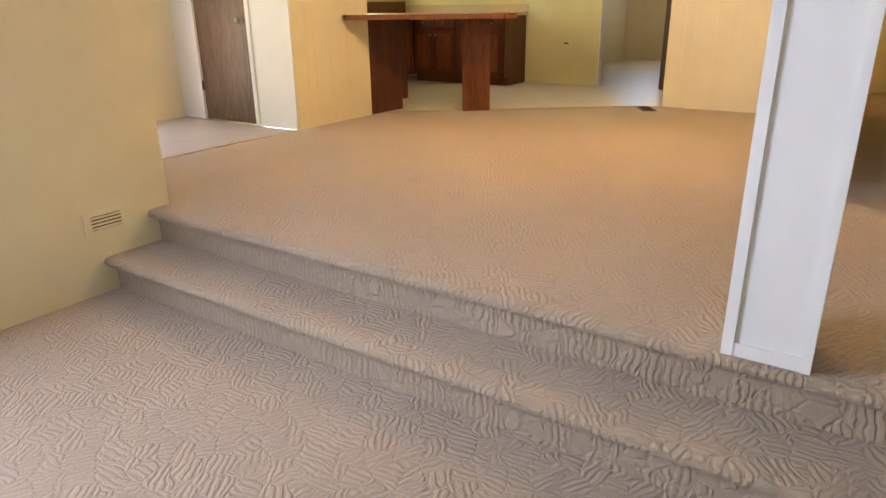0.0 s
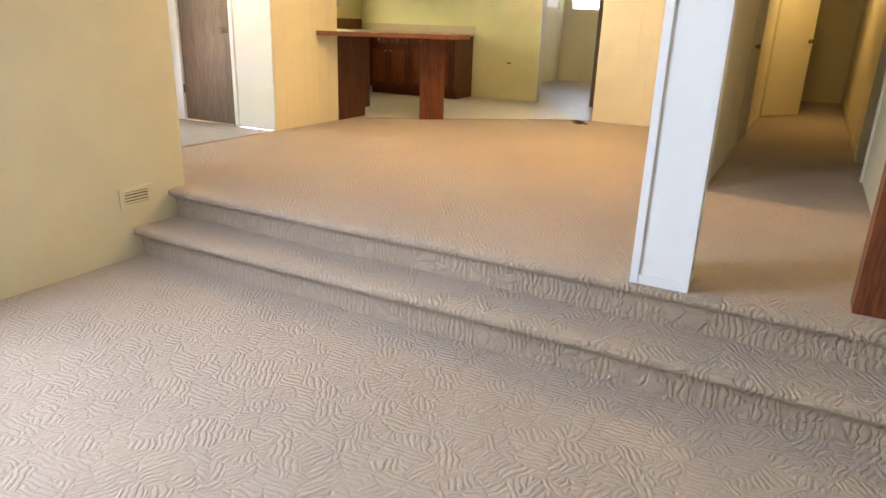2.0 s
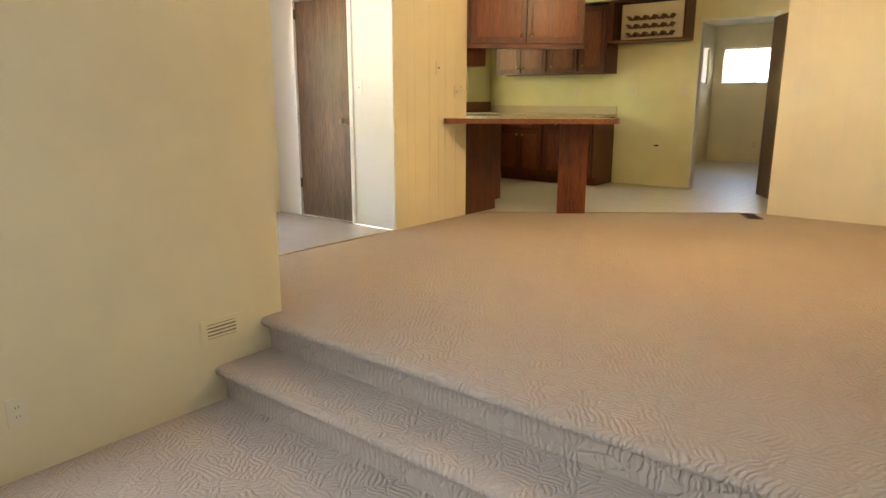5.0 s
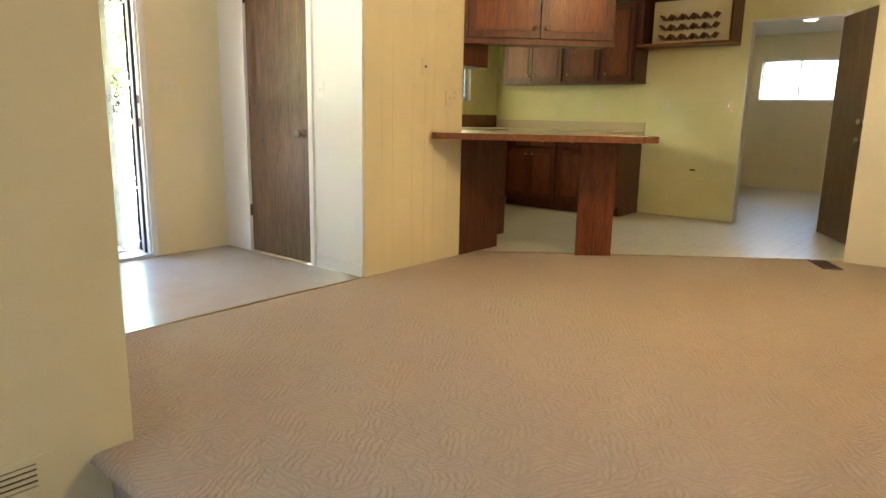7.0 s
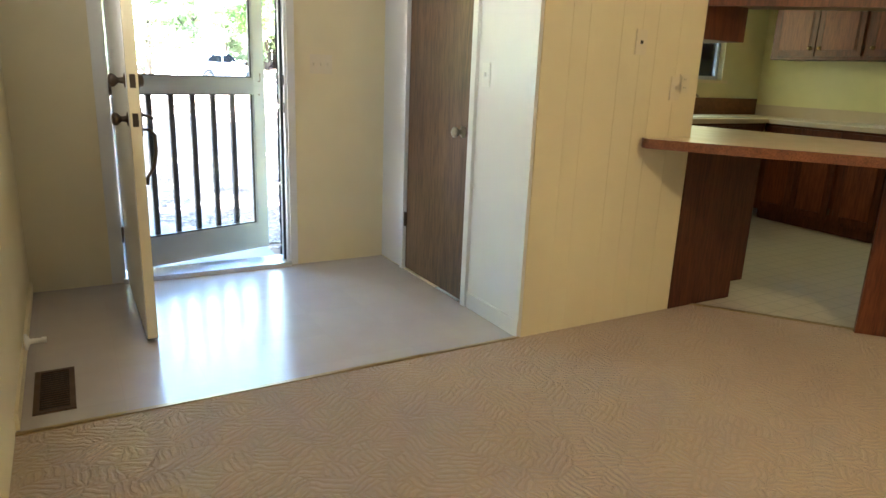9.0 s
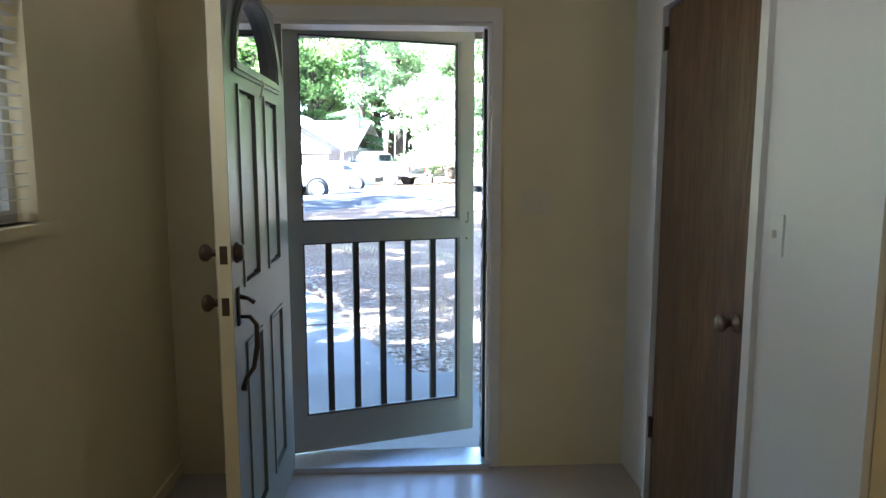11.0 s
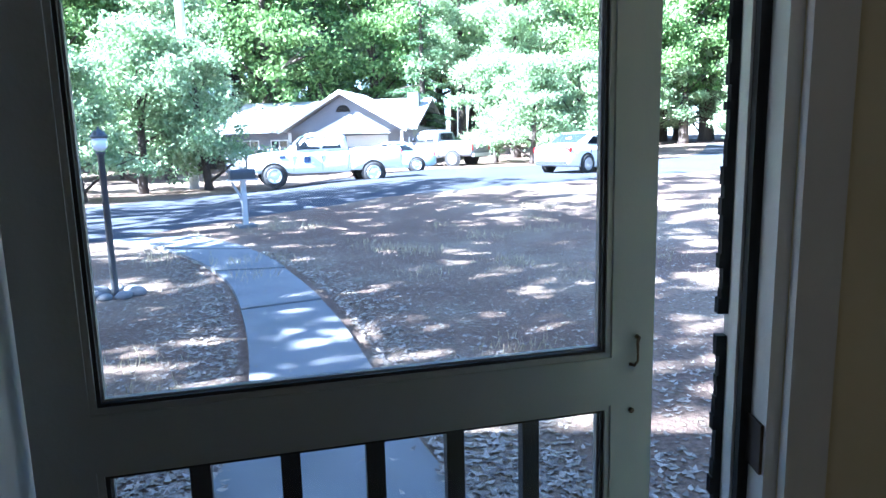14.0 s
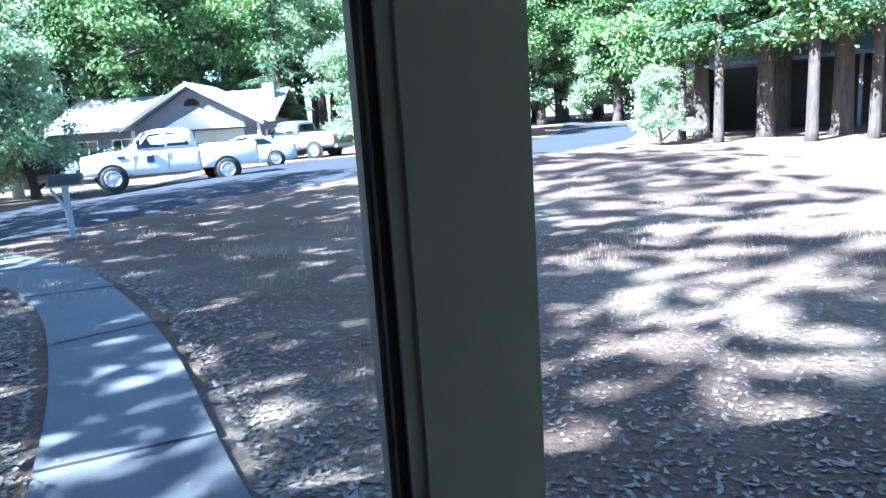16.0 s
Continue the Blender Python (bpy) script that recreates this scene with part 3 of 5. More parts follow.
# arch of blocks over the fanlight
K = 24
arc = [(fan_c + fan_r * math.cos(math.pi * k / K), fan_z + 0.24 * math.sin(math.pi * k / K)) for k in range(K + 1)]
outer = [(LW, fan_z)] + [(min(LW, max(0, x)), LH) for x, z in arc[1:-1]] + [(0, fan_z)]
for (a, b, c, e) in ((arc[k], arc[k + 1], outer[k + 1], outer[k]) for k in range(K)):
    ring = [[bm.verts.new((p[0], yy, p[1])) for p in (a, b, c, e)] for yy in (0, LT)]
    bm.faces.new(ring[0])
    bm.faces.new(ring[1][::-1])
    for i in range(4):
        j = (i + 1) % 4
        bm.faces.new((ring[0][i], ring[1][i], ring[1][j], ring[0][j]))
box(bm, 0, 0.02, 0, LT, fan_z, LH)
box(bm, LW - 0.02, LW, 0, LT, fan_z, LH)
leaf = part("leaf", bm, DOORSHADED, front)
for a, b, p, q in panels:
    bm = bmesh.new()
    box(bm, a + 0.030, b - 0.030, LT - 0.019, LT - 0.004, p + 0.030, q - 0.030)
    soften(bm, 0.013, 2)
    part("raised_panel", bm, DOORSHADED, leaf)
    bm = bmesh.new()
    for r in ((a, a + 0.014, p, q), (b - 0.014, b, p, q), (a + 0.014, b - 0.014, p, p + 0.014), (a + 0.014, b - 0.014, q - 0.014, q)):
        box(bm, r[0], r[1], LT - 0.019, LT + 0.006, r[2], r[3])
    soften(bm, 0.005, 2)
    part("panel_moulding", bm, DOORSHADED, leaf)
bm = bmesh.new()
for r0, r1, d in ((-0.004, 0.038, 0.007), (0.006, 0.026, 0.014)):
    for k in range(32):
        ring = []
        for yy in (LT - 0.002, LT + d):
            for rr, kk in ((r0, k), (r0, k + 1), (r1, k + 1), (r1, k)):
                t = math.pi * kk / 32
                ring.append(bm.verts.new((fan_c + (fan_r + rr) * math.cos(t), yy, fan_z + (0.24 + rr) * math.sin(t))))
        for f in ((0, 1, 2, 3), (4, 5, 6, 7), (0, 1, 5, 4), (1, 2, 6, 5), (2, 3, 7, 6), (3, 0, 4, 7)):
            bm.faces.new([ring[q] for q in f])
    box(bm, fan_c - fan_r - r1, fan_c + fan_r + r1, LT - 0.002, LT + d + 0.001, fan_z - r1, fan_z - r0)
part("fanlight_frame", bm, DOORSHADED, leaf, "stepped fanlight frame")
bm = bmesh.new()
lo = [bm.verts.new((x, LT / 2, z)) for x, z in arc]
bm.faces.new(lo)
pane = part("fanlight_pane", bm, GLASS, leaf)
pane.visible_shadow = False
knob(front, pose(0.905, 0.0, 1.0, 90, 0, 0), BRONZE)
knob(front, pose(0.905, 0.0, 1.16, 90, 0, 0), BRONZE, "deadbolt_turn")
bm = bmesh.new()
lathe(bm, [(0.033, 0.0), (0.033, 0.006), (0.027, 0.012), (0.025, 0.022), (0.012, 0.026), (0.004, 0.026)])
part("deadbolt", bm, BRONZE, front, "bronze deadbolt with a key slot", True, pose(0.905, LT, 1.16, -90, 0, 0))
bm = bmesh.new()
box(bm, 0.882, 0.928, LT, LT + 0.007, 0.93, 1.05)
soften(bm, 0.003, 1)
tube(bm, [(0.905, LT, 0.955), (0.905, LT + 0.035, 0.955), (0.905, LT + 0.055, 0.93), (0.905, LT + 0.055, 0.86), (0.905, LT + 0.042, 0.79), (0.905, LT + 0.015, 0.75), (0.905, LT + 0.006, 0.715)], [0.006, 0.007, 0.008, 0.009, 0.008, 0.007, 0.011], 8)
tube(bm, [(0.905, LT + 0.004, 1.02), (0.905, LT + 0.03, 1.015), (0.905, LT + 0.052, 1.0)], [0.009, 0.006, 0.008], 8)
part("pull_handle", bm, BRONZE, front, "dark bronze thumb-latch pull handle", True)
for z in (1.0, 1.16):
    part("latch_plate", boxes((LW + 0.0005, LW + 0.0025, 0.011, 0.034, z - 0.028, z + 0.028)), BRONZE, front)
part("edge_strip", boxes((LW + 0.0002, LW + 0.001, 0.001, LT - 0.001, 0.014, LH - 0.002)), WALL, front, "cream painted door edge")
part("inner_face", boxes((0.001, LW - 0.001, -0.0015, -0.0002, 0.014, fan_z - 0.02)), WHITE, front, "cream painted inner face")
for z in (0.28, 1.10, 1.85):
    hinge(front, -0.004, -0.008, z)
bm = bmesh.new()
tube(bm, [(0.50, LT + 0.004, 1.73), (0.50, LT + 0.016, 1.728), (0.503, LT + 0.02, 1.715), (0.496, LT + 0.012, 1.70), (0.503, LT + 0.008, 1.675)], [0.004, 0.005, 0.006, 0.004, 0.006], 6)
part("hook", bm, IVORY, front, "small white plastic hook", True)

# strikes on the jamb
for z in (1.16, 0.995):
    part_ob = tagged(part("strike_plate", softbox(XF - 0.05, XF - 0.008, 1.386, 1.3895, z - 0.03, z + 0.03, 0.001, 1), BRONZE), "dark bronze strike plate on the door jamb", "strike plate", "strike plates")

# screen door, hinged outside, ajar
scr = thing("screen_door", pose(XF - 0.108, 0.452, 0, 0, 0, 16.7), "white wooden screen door with black bars, ajar", "screen door")
SW = 0.955
part("stile", softbox(-0.03, 0.0, 0.0, 0.078, 0.03, 2.10, 0.003), SCREENSHADED, scr)
rstile = part("stile", softbox(-0.03, 0.0, SW - 0.078, SW, 0.03, 2.10, 0.003), SCREENSHADED, scr)
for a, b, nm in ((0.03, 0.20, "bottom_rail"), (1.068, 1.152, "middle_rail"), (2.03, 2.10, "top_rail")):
    part(nm, softbox(-0.03, 0.0, 0.078, SW - 0.078, a, b, 0.003), SCREENSHADED, scr)
for a, b in ((0.20, 1.068), (1.152, 2.03)):
    for nm, lo, hi, x0, x1, mat, lab in (("screen_bead", 0.0, 0.009, -0.012, -0.004, SCREENSHADED, ""),
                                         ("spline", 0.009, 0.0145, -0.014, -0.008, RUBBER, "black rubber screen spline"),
                                         ("outer_bead", 0.0, 0.0165, -0.0305, -0.019, SCREENSHADED, "")):
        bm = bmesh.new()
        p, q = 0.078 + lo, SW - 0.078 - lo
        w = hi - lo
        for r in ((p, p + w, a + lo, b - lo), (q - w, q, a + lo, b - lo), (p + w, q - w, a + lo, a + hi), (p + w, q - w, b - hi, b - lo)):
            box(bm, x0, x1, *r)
        if mat is SCREENSHADED:
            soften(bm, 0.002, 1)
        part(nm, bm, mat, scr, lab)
    bm = bmesh.new()
    bm.faces.new([bm.verts.new((-0.0165, y, z)) for y, z in ((0.088, a + 0.01), (SW - 0.088, a + 0.01), (SW - 0.088, b - 0.01), (0.088, b - 0.01))])
    part("screen_cloth", bm, MESHCLOTH, scr, "fine grey insect screen")
for k in range(5):
    y = 0.078 + (SW - 0.156) * (k + 1) / 6
    part("baluster", softbox(-0.052, -0.0305, y - 0.015, y + 0.015, 0.19, 1.08, 0.003, 1), BLACKSTEEL, scr)
bm = bmesh.new()
tube(bm, [(0.003, SW - 0.034, 1.186), (0.010, SW - 0.034, 1.185), (0.012, SW - 0.037, 1.178), (0.010, SW - 0.035, 1.162), (0.012, SW - 0.036, 1.146), (0.010, SW - 0.041, 1.138), (0.005, SW - 0.048, 1.140)], [0.0045, 0.004, 0.0026, 0.0022, 0.0022, 0.0026, 0.003], 6)
part("hook_latch", bm, BRONZE, scr, "small dark hook latch", True)
bm = bmesh.new()
lathe(bm, [(0.005, 0.0), (0.005, 0.003), (0.002, 0.005)], pose(0.0, SW - 0.04, 1.055, 0, 90, 0), 8)
part("screw", bm, BRONZE, scr)


# ---- windows ----
def window(name, axis, at, lo, hi, z0, z1, inside, label, blinds=True, sliding=True, tilt=25, sill=0.05):
    """Aluminium sliding window in a wall's opening; inside is +1 or -1, the side of the room along the axis."""
    root = tagged(new(name), label, "window", kind="structure")
    if axis == "y":
        root.matrix_basis = Matrix.Translation((lo, at, z0)) if inside > 0 else Matrix.Translation((hi, at, z0)) @ pose(0, 0, 0, 0, 0, 180)
    else:
        root.matrix_basis = Matrix.Translation((at, hi, z0)) @ pose(0, 0, 0, 0, 0, -90) if inside > 0 else Matrix.Translation((at, lo, z0)) @ pose(0, 0, 0, 0, 0, 90)
    w, h = hi - lo, z1 - z0
    bm = bmesh.new()
    for r in ((0, 0.035, 0, h), (w - 0.035, w, 0, h), (0.035, w - 0.035, 0, 0.035), (0.035, w - 0.035, h - 0.035, h), (w / 2 - 0.02, w / 2 + 0.02, 0.035, h - 0.035)):
        box(bm, r[0], r[1], -0.10, -0.06, r[2], r[3])
    part("window_frame", bm, ALU, root)
    for a, b in ((0.035, w / 2 - 0.02), (w / 2 + 0.02, w - 0.035)):
        p = part("pane", boxes((a, b, -0.083, -0.078, 0.035, h - 0.035)), GLASS, root)
        p.visible_shadow = False
    part("window_sill", softbox(-0.03, w + 0.03, -0.055, sill, -0.03, 0.0, 0.005), WALL, root)
    if blinds:
        bm = softbox(0.01, w - 0.01, -0.045, 0.0, h - 0.03, h, 0.003)
        part("head_rail", bm, SLAT, root)
        bm = bmesh.new()
        box(bm, 0.012, w - 0.012, -0.0125, 0.0125, -0.0008, 0.0008, pose(0, 0, 0, tilt, 0, 0))
        me = mesh_of("slat", bm, SLAT)
        z = 0.03
        while z < h - 0.04:
            s = new("slat", me)
            s.parent = root
            s.matrix_basis = Matrix.Translation((0, -0.025, z))
            z += 0.023 if h < 0.7 else 0.036
        for x in (0.15 * w, 0.85 * w):
            bm = bmesh.new()
            tube(bm, [(x, -0.025, 0.02), (x, -0.025, h - 0.03)], 0.001, 4)
            part("cord", bm, SLAT, root)
    return root


window("window_1", "y", YS, -1.7, -0.5, 1.27, 2.1, 1, "aluminium window with open white slat blinds", tilt=8)
window("window_2", "x", 0.0, -3.5, -1.52, 0.62, 1.9, 1, "aluminium living room window", False)
window("window_3", "x", -3.2, 4.75, 5.93, 1.27, 2.1, 1, "kitchen window over the sink", False)
window("window_4", "y", 11.0, -1.08, 0.06, 1.42, 2.07, -1, "back room window with white slat blinds", True, tilt=-58, sill=0.02)
window("window_5", "x", -1.25, 10.0, 10.72, 1.42, 2.07, 1, "back room side window with white slat blinds", True, tilt=58, sill=0.02)


# ---- kitchen ----
def raised_door(parent, x0, x1, z0, z1, y, knob_x, knob_z, m=None):
    """Cabinet door with frame, raised field and knob, on the face y, facing -y."""
    bm = boxes((x0, x1, y - 0.02, y, z0, z1))
    soften(bm, 0.004, 2)
    d = part("door", bm, CAB, parent)
    f = 0.055
    if x1 - x0 > 0.2 and z1 - z0 > 0.2:
        bm = bmesh.new()
        box(bm, x0 + f, x1 - f, y - 0.027, y - 0.019, z0 + f, z1 - f)
        soften(bm, 0.007, 2)
        part("raised_field", bm, CABX, d)
        bm = bmesh.new()
        for r in ((x0 + f - 0.014, x0 + f - 0.004, z0 + f - 0.014, z1 - f + 0.014), (x1 - f + 0.004, x1 - f + 0.014, z0 + f - 0.014, z1 - f + 0.014),
                  (x0 + f - 0.004, x1 - f + 0.004, z0 + f - 0.014, z0 + f - 0.004), (x0 + f - 0.004, x1 - f + 0.004, z1 - f + 0.004, z1 - f + 0.014)):
            box(bm, r[0], r[1], y - 0.024, y - 0.019, r[2], r[3])
        part("moulding", bm, CAB, d)
    bm = bmesh.new()
    lathe(bm, [(0.017, 0), (0.017, 0.003), (0.007, 0.006), (0.006, 0.014), (0.013, 0.019), (0.014, 0.025), (0.008, 0.029), (0.002, 0.030)], None, 14)
    part("knob", bm, BRASS, d, "brass knob", True, pose(knob_x, y - 0.02, knob_z, 90, 0, 0))
    for z in (z0 + 0.07, z1 - 0.07):
        hx = x0 - 0.006 if knob_x > (x0 + x1) / 2 else x1 + 0.006
        part("hinge", boxes((hx - 0.008, hx + 0.008, y - 0.006, y + 0.0, z - 0.025, z + 0.025)), BRONZE, d)
    return d


def cabinet(m, w, depth, z0, z1, doors, label, toe=0.0, drawer=0.0, group="kitchen cabinets"):
    """A cabinet unit: its front lies on local y = 0 and faces -y; x runs from 0 to w."""
    root = thing("cabinet", m, label, "cabinet", group)
    bm = bmesh.new()
    box(bm, 0, w, 0.004, depth, z0 + toe, z1)
    if toe:
        box(bm, 0.0, w, 0.075, depth, z0, z0 + toe)
    part("body", bm, CAB, root)
    bm = bmesh.new()
    for r in ((0, 0.04, z0 + toe, z1), (w - 0.04, w, z0 + toe, z1), (0.04, w - 0.04, z0 + toe, z0 + toe + 0.04), (0.04, w - 0.04, z1 - 0.04, z1)):
        box(bm, r[0], r[1], -0.006, 0.004, r[2], r[3])
    part("face_frame", bm, CAB, root)
    n = doors
    step = (w - 0.05) / n
    top = z1 - 0.03 - drawer
    for k in range(n):
        a, b = 0.03 + k * step, 0.02 + (k + 1) * step
        kx = b - 0.04 if k % 2 == 0 and n > 1 else a + 0.04
        raised_door(root, a, b, z0 + toe + 0.03, top, -0.006, kx, (top - 0.07) if toe else z0 + 0.10)
        if drawer:
            bm = softbox(a, b, -0.026, -0.006, top + 0.02, z1 - 0.02, 0.004)
            dr = part("drawer", bm, CAB, root)
            bm = bmesh.new()
            lathe(bm, [(0.017, 0), (0.007, 0.006), (0.006, 0.014), (0.014, 0.022), (0.008, 0.029), (0.002, 0.030)], None, 12)
            part("knob", bm, BRASS, dr, "brass knob", True, pose((a + b) / 2, -0.026, (top + z1) / 2, 90, 0, 0))
    return root


DK = "dark reddish stained wood cabinet with raised-panel doors and brass knobs"
# north run: base units, counter, upper units
for x, w, n in ((-2.62, 0.75, 2), (-1.87, 0.76, 2)):
    cabinet(pose(x, YN - 0.61, 0), w, 0.605, 0.0, 0.90, n, DK, 0.1, 0.15)
cabinet(pose(-2.60, 3.75, 0, 0, 0, 90), 2.1, 0.595, 0.0, 0.90, 4, DK, 0.1, 0.15)
for x, w, n, z in ((-2.88, 0.88, 2, 1.48), (-2.0, 0.48, 1, 1.48), (-1.52, 0.40, 1, 1.48)):
    cabinet(pose(x, YN - 0.33, 0), w, 0.325, z, 2.34, n, "dark stained wooden wall cabinet with raised-panel doors")
part_ob = structure("soffit_kitchen", boxes((-3.2, -0.02, YN - 0.36, YN, 2.38, H)), KPAINT, "yellow soffit above the kitchen cabinets", "soffit")
bm = bmesh.new()
prism(bm, [(-3.2, 3.75), (-2.58, 3.75), (-2.58, YN - 0.635), (XW, YN - 0.635), (XW, YN), (-3.2, YN)], 0.902, 0.94)
soften(bm, 0.004, 1)
ct = thing("worktop", pose(0, 0, 0), "tan laminate worktop with a low backsplash", "worktop")
part("slab", bm, TOP, ct)
part("backsplash", softbox(-3.18, XW, YN - 0.022, YN - 0.002, 0.94, 1.045, 0.004), TOP, ct)
part("backsplash", softbox(-3.198, -3.18, 3.75, YN - 0.022, 0.94, 1.10, 0.004), EDGEWOOD, ct, "wood-edged backsplash")
part("sink_rim", softbox(-3.06, -2.68, 4.9, 5.75, 0.941, 0.947, 0.003), ALU, ct, "steel sink rim")
fau = thing("faucet", pose(-3.1, 5.32, 0.945), "chrome kitchen faucet behind the sink", "faucet")
bm = bmesh.new()
lathe(bm, [(0.028, 0.0), (0.028, 0.012), (0.015, 0.02), (0.013, 0.06)], None, 12)
part("base", bm, NICKEL, fau, "", True)
bm = bmesh.new()
tube(bm, [(0, 0, 0.05), (0, 0, 0.16), (0.03, 0, 0.20), (0.10, 0, 0.20), (0.16, 0, 0.17)], 0.009, 8)
part("spout", bm, NICKEL, fau, "", True)
ctop = thing("cooktop", pose(-2.1, 3.16, 0.9645), "black glass cooktop set in the counter", "cooktop")
part("glass_plate", softbox(0.0, 0.53, 0.0, 0.48, -0.0015, 0.006, 0.002), BLACKSTEEL, ctop)
for i, (cx, cy, cr) in enumerate(((0.14, 0.13, 0.09), (0.39, 0.13, 0.075), (0.14, 0.35, 0.075), (0.39, 0.35, 0.09))):
    bm = bmesh.new()
    lathe(bm, [(cr, 0.006), (cr, 0.010), (cr * 0.8, 0.012), (0.01, 0.012)], pose(cx, cy, 0), 20)
    part("burner", bm, DARK, ctop, "", True)
# cubby with a bottle rack above the refrigerator place
cub = thing("wine_rack", pose(0, 0, 0), "dark wooden cubby shelf with a lattice bottle rack", "wine rack")
part("shelf", softbox(-1.12, -0.12, YN - 0.33, YN - 0.003, 1.86, 1.885, 0.004), EDGEWOOD, cub)
part("side", softbox(-0.145, -0.12, YN - 0.33, YN - 0.003, 1.885, 2.38, 0.003), CAB, cub)
part("side", softbox(-1.12, -1.06, YN - 0.33, YN - 0.003, 1.885, 2.38, 0.003), CAB, cub)
part("top_board", softbox(-1.06, -0.145, YN - 0.33, YN - 0.003, 2.35, 2.38, 0.003), CAB, cub)
part("back_board", boxes((-1.0, -0.145, YN - 0.20, YN - 0.19, 1.885, 2.33)), WALL, cub)
for i in range(5):
    for j in range(3):
        x, z = -0.82 + i * 0.118, 1.93 + j * 0.10
        bm = bmesh.new()
        for s in (-1, 1):
            box(bm, -0.006, 0.006, 0, 0.13, -0.006, 0.055, pose(x + s * 0.025, YN - 0.325, z, 0, 0, 0) @ pose(0, 0, 0, 0, s * 40, 0))
        part("cradle", bm, CABX, cub)

# south run: base unit with its end panel, upper unit, and the angled bar
sbase = cabinet(pose(XW - 0.012, 3.69, 0, 0, 0, 180), 1.5, 0.60, 0.0, 0.92, 3, DK, 0.1, 0.15)
bm = bmesh.new()
prism(bm, [(3.085, 0.0), (3.60, 0.0), (3.60, 0.10), (3.70, 0.10), (3.70, 0.92), (3.085, 0.92)], XW - 0.011, XW + 0.006, Matrix(((0, 0, 1, 0), (1, 0, 0, 0), (0, 1, 0, 0), (0, 0, 0, 1))))
endp = part("end_panel", bm, CAB, sbase, "dark reddish wood end panel with a toe-kick notch")
endp.matrix_parent_inverse = sbase.matrix_basis.inverted()
cabinet(pose(XW - 0.012, 3.41, 0, 0, 0, 180), 1.4, 0.325, 1.46, 2.34, 3, DK)
# diagonal wall cabinet over the bar
ang = 44.5
ucab = cabinet(pose(-1.085, 3.085, 0, 0, 0, ang), 1.14, 0.33, 1.635, 2.44, 2, "reddish stained wooden cabinet hung over the bar, with brass knobs")
part("bottom_moulding", softbox(-0.0, 1.15, -0.018, 0.008, 1.618, 1.652, 0.006), CAB, ucab)
bar = thing("bar_counter", pose(0, 0, 0), "tan laminate bar counter with a thick wooden edge", "bar counter")
bm = bmesh.new()
pts = [(XW + 0.012, 2.75), (-1.03, 2.71), (0.19, 3.50), (0.24, 3.60), (0.20, 3.72), (-0.30, 4.22), (-2.59, 3.72), (-2.59, 3.085), (XW + 0.012, 3.085)]
prism(bm, pts, 0.925, 0.962)
soften(bm, 0.004, 1)
part("top", bm, TOP, bar)
bm = bmesh.new()
for (x0, y0), (x1, y1) in zip(pts[:6], pts[1:6]):
    a, b = Vector((x0, y0)), Vector((x1, y1))
    n_ = Vector(((b - a).y, -(b - a).x)).normalized() * 0.018
    prism(bm, [tuple(a), tuple(a + n_), tuple(b + n_), tuple(b)], 0.920, 0.966)
part("edge_band", bm, EDGEWOOD, bar, "reddish wooden edge band")
bm = boxes((0, 0.285, 0, 0.03, 0.0, 0.925))
soften(bm, 0.003, 1)
part("support_panel", bm, CABX, bar, "", False, pose(-0.405, 3.735, 0, 0, 0, 41))

# ---- fittings on walls and floors ----


def plate(m, w, h, kind, label, mat=IVORY):
    """A wall plate; it lies in local x-z and faces -y."""
    root = thing("wall_plate", m, label, "switch" if kind != "outlet" else "outlet")
    part("cover", softbox(-w / 2, w / 2, -0.006, 0.0, -h / 2, h / 2, 0.003), mat, root)
    n = max(1, round(w / 0.047) - 0 if w > 0.09 else 1)
    for k in range(n):
        x = (k - (n - 1) / 2) * 0.046
        if kind == "outlet":
            for z in (-0.02, 0.02):
                part("socket", softbox(x - 0.014, x + 0.014, -0.008, -0.005, z - 0.012, z + 0.012, 0.002), mat, root)
                part("slot", boxes((x - 0.007, x - 0.005, -0.0085, -0.0078, z - 0.004, z + 0.005), (x + 0.005, x + 0.007, -0.0085, -0.0078, z - 0.004, z + 0.005)), DARK, root)
        elif kind == "jack":
            part("jack", boxes((x - 0.008, x + 0.008, -0.009, -0.005, -0.008, 0.008)), DARK, root)
        else:
            part("toggle", softbox(x - 0.005, x + 0.005, -0.018, -0.005, -0.008, 0.012, 0.002), mat, root)
    return root


plate(pose(-1.50, 2.05, 1.24), 0.07, 0.115, "switch", "white light switch on the closet wall")
plate(pose(XF, 1.62, 1.262, 0, 0, 90), 0.14, 0.115, "switch", "cream triple light switch beside the front door", ALMOND)
plate(pose(XW + 0.008, 2.645, 1.42, 0, 0, 90), 0.07, 0.115, "jack", "cream wall plate with a dark jack", ALMOND)
sw2 = plate(pose(XW + 0.008, 2.915, 1.21, 0, 0, 90), 0.07, 0.115, "switch", "cream light switch beside the bar", ALMOND)
plate(pose(XW + 0.008, 2.975, 1.235, 0, 0, 90), 0.07, 0.09, "outlet", "cream power outlet beside the bar", ALMOND)
plate(pose(-0.86, YN, 1.24), 0.07, 0.115, "outlet", "cream power outlet on the kitchen wall", ALMOND)
plate(pose(-0.18, YN, 1.24), 0.07, 0.115, "switch", "cream light switch on the kitchen wall", ALMOND)
plate(pose(-1.72, YN, 1.22), 0.07, 0.115, "outlet", "cream power outlet above the worktop", ALMOND)
plate(pose(1.42, 5.05, 1.25), 0.07, 0.115, "switch", "cream light switch on the dining wall", ALMOND)
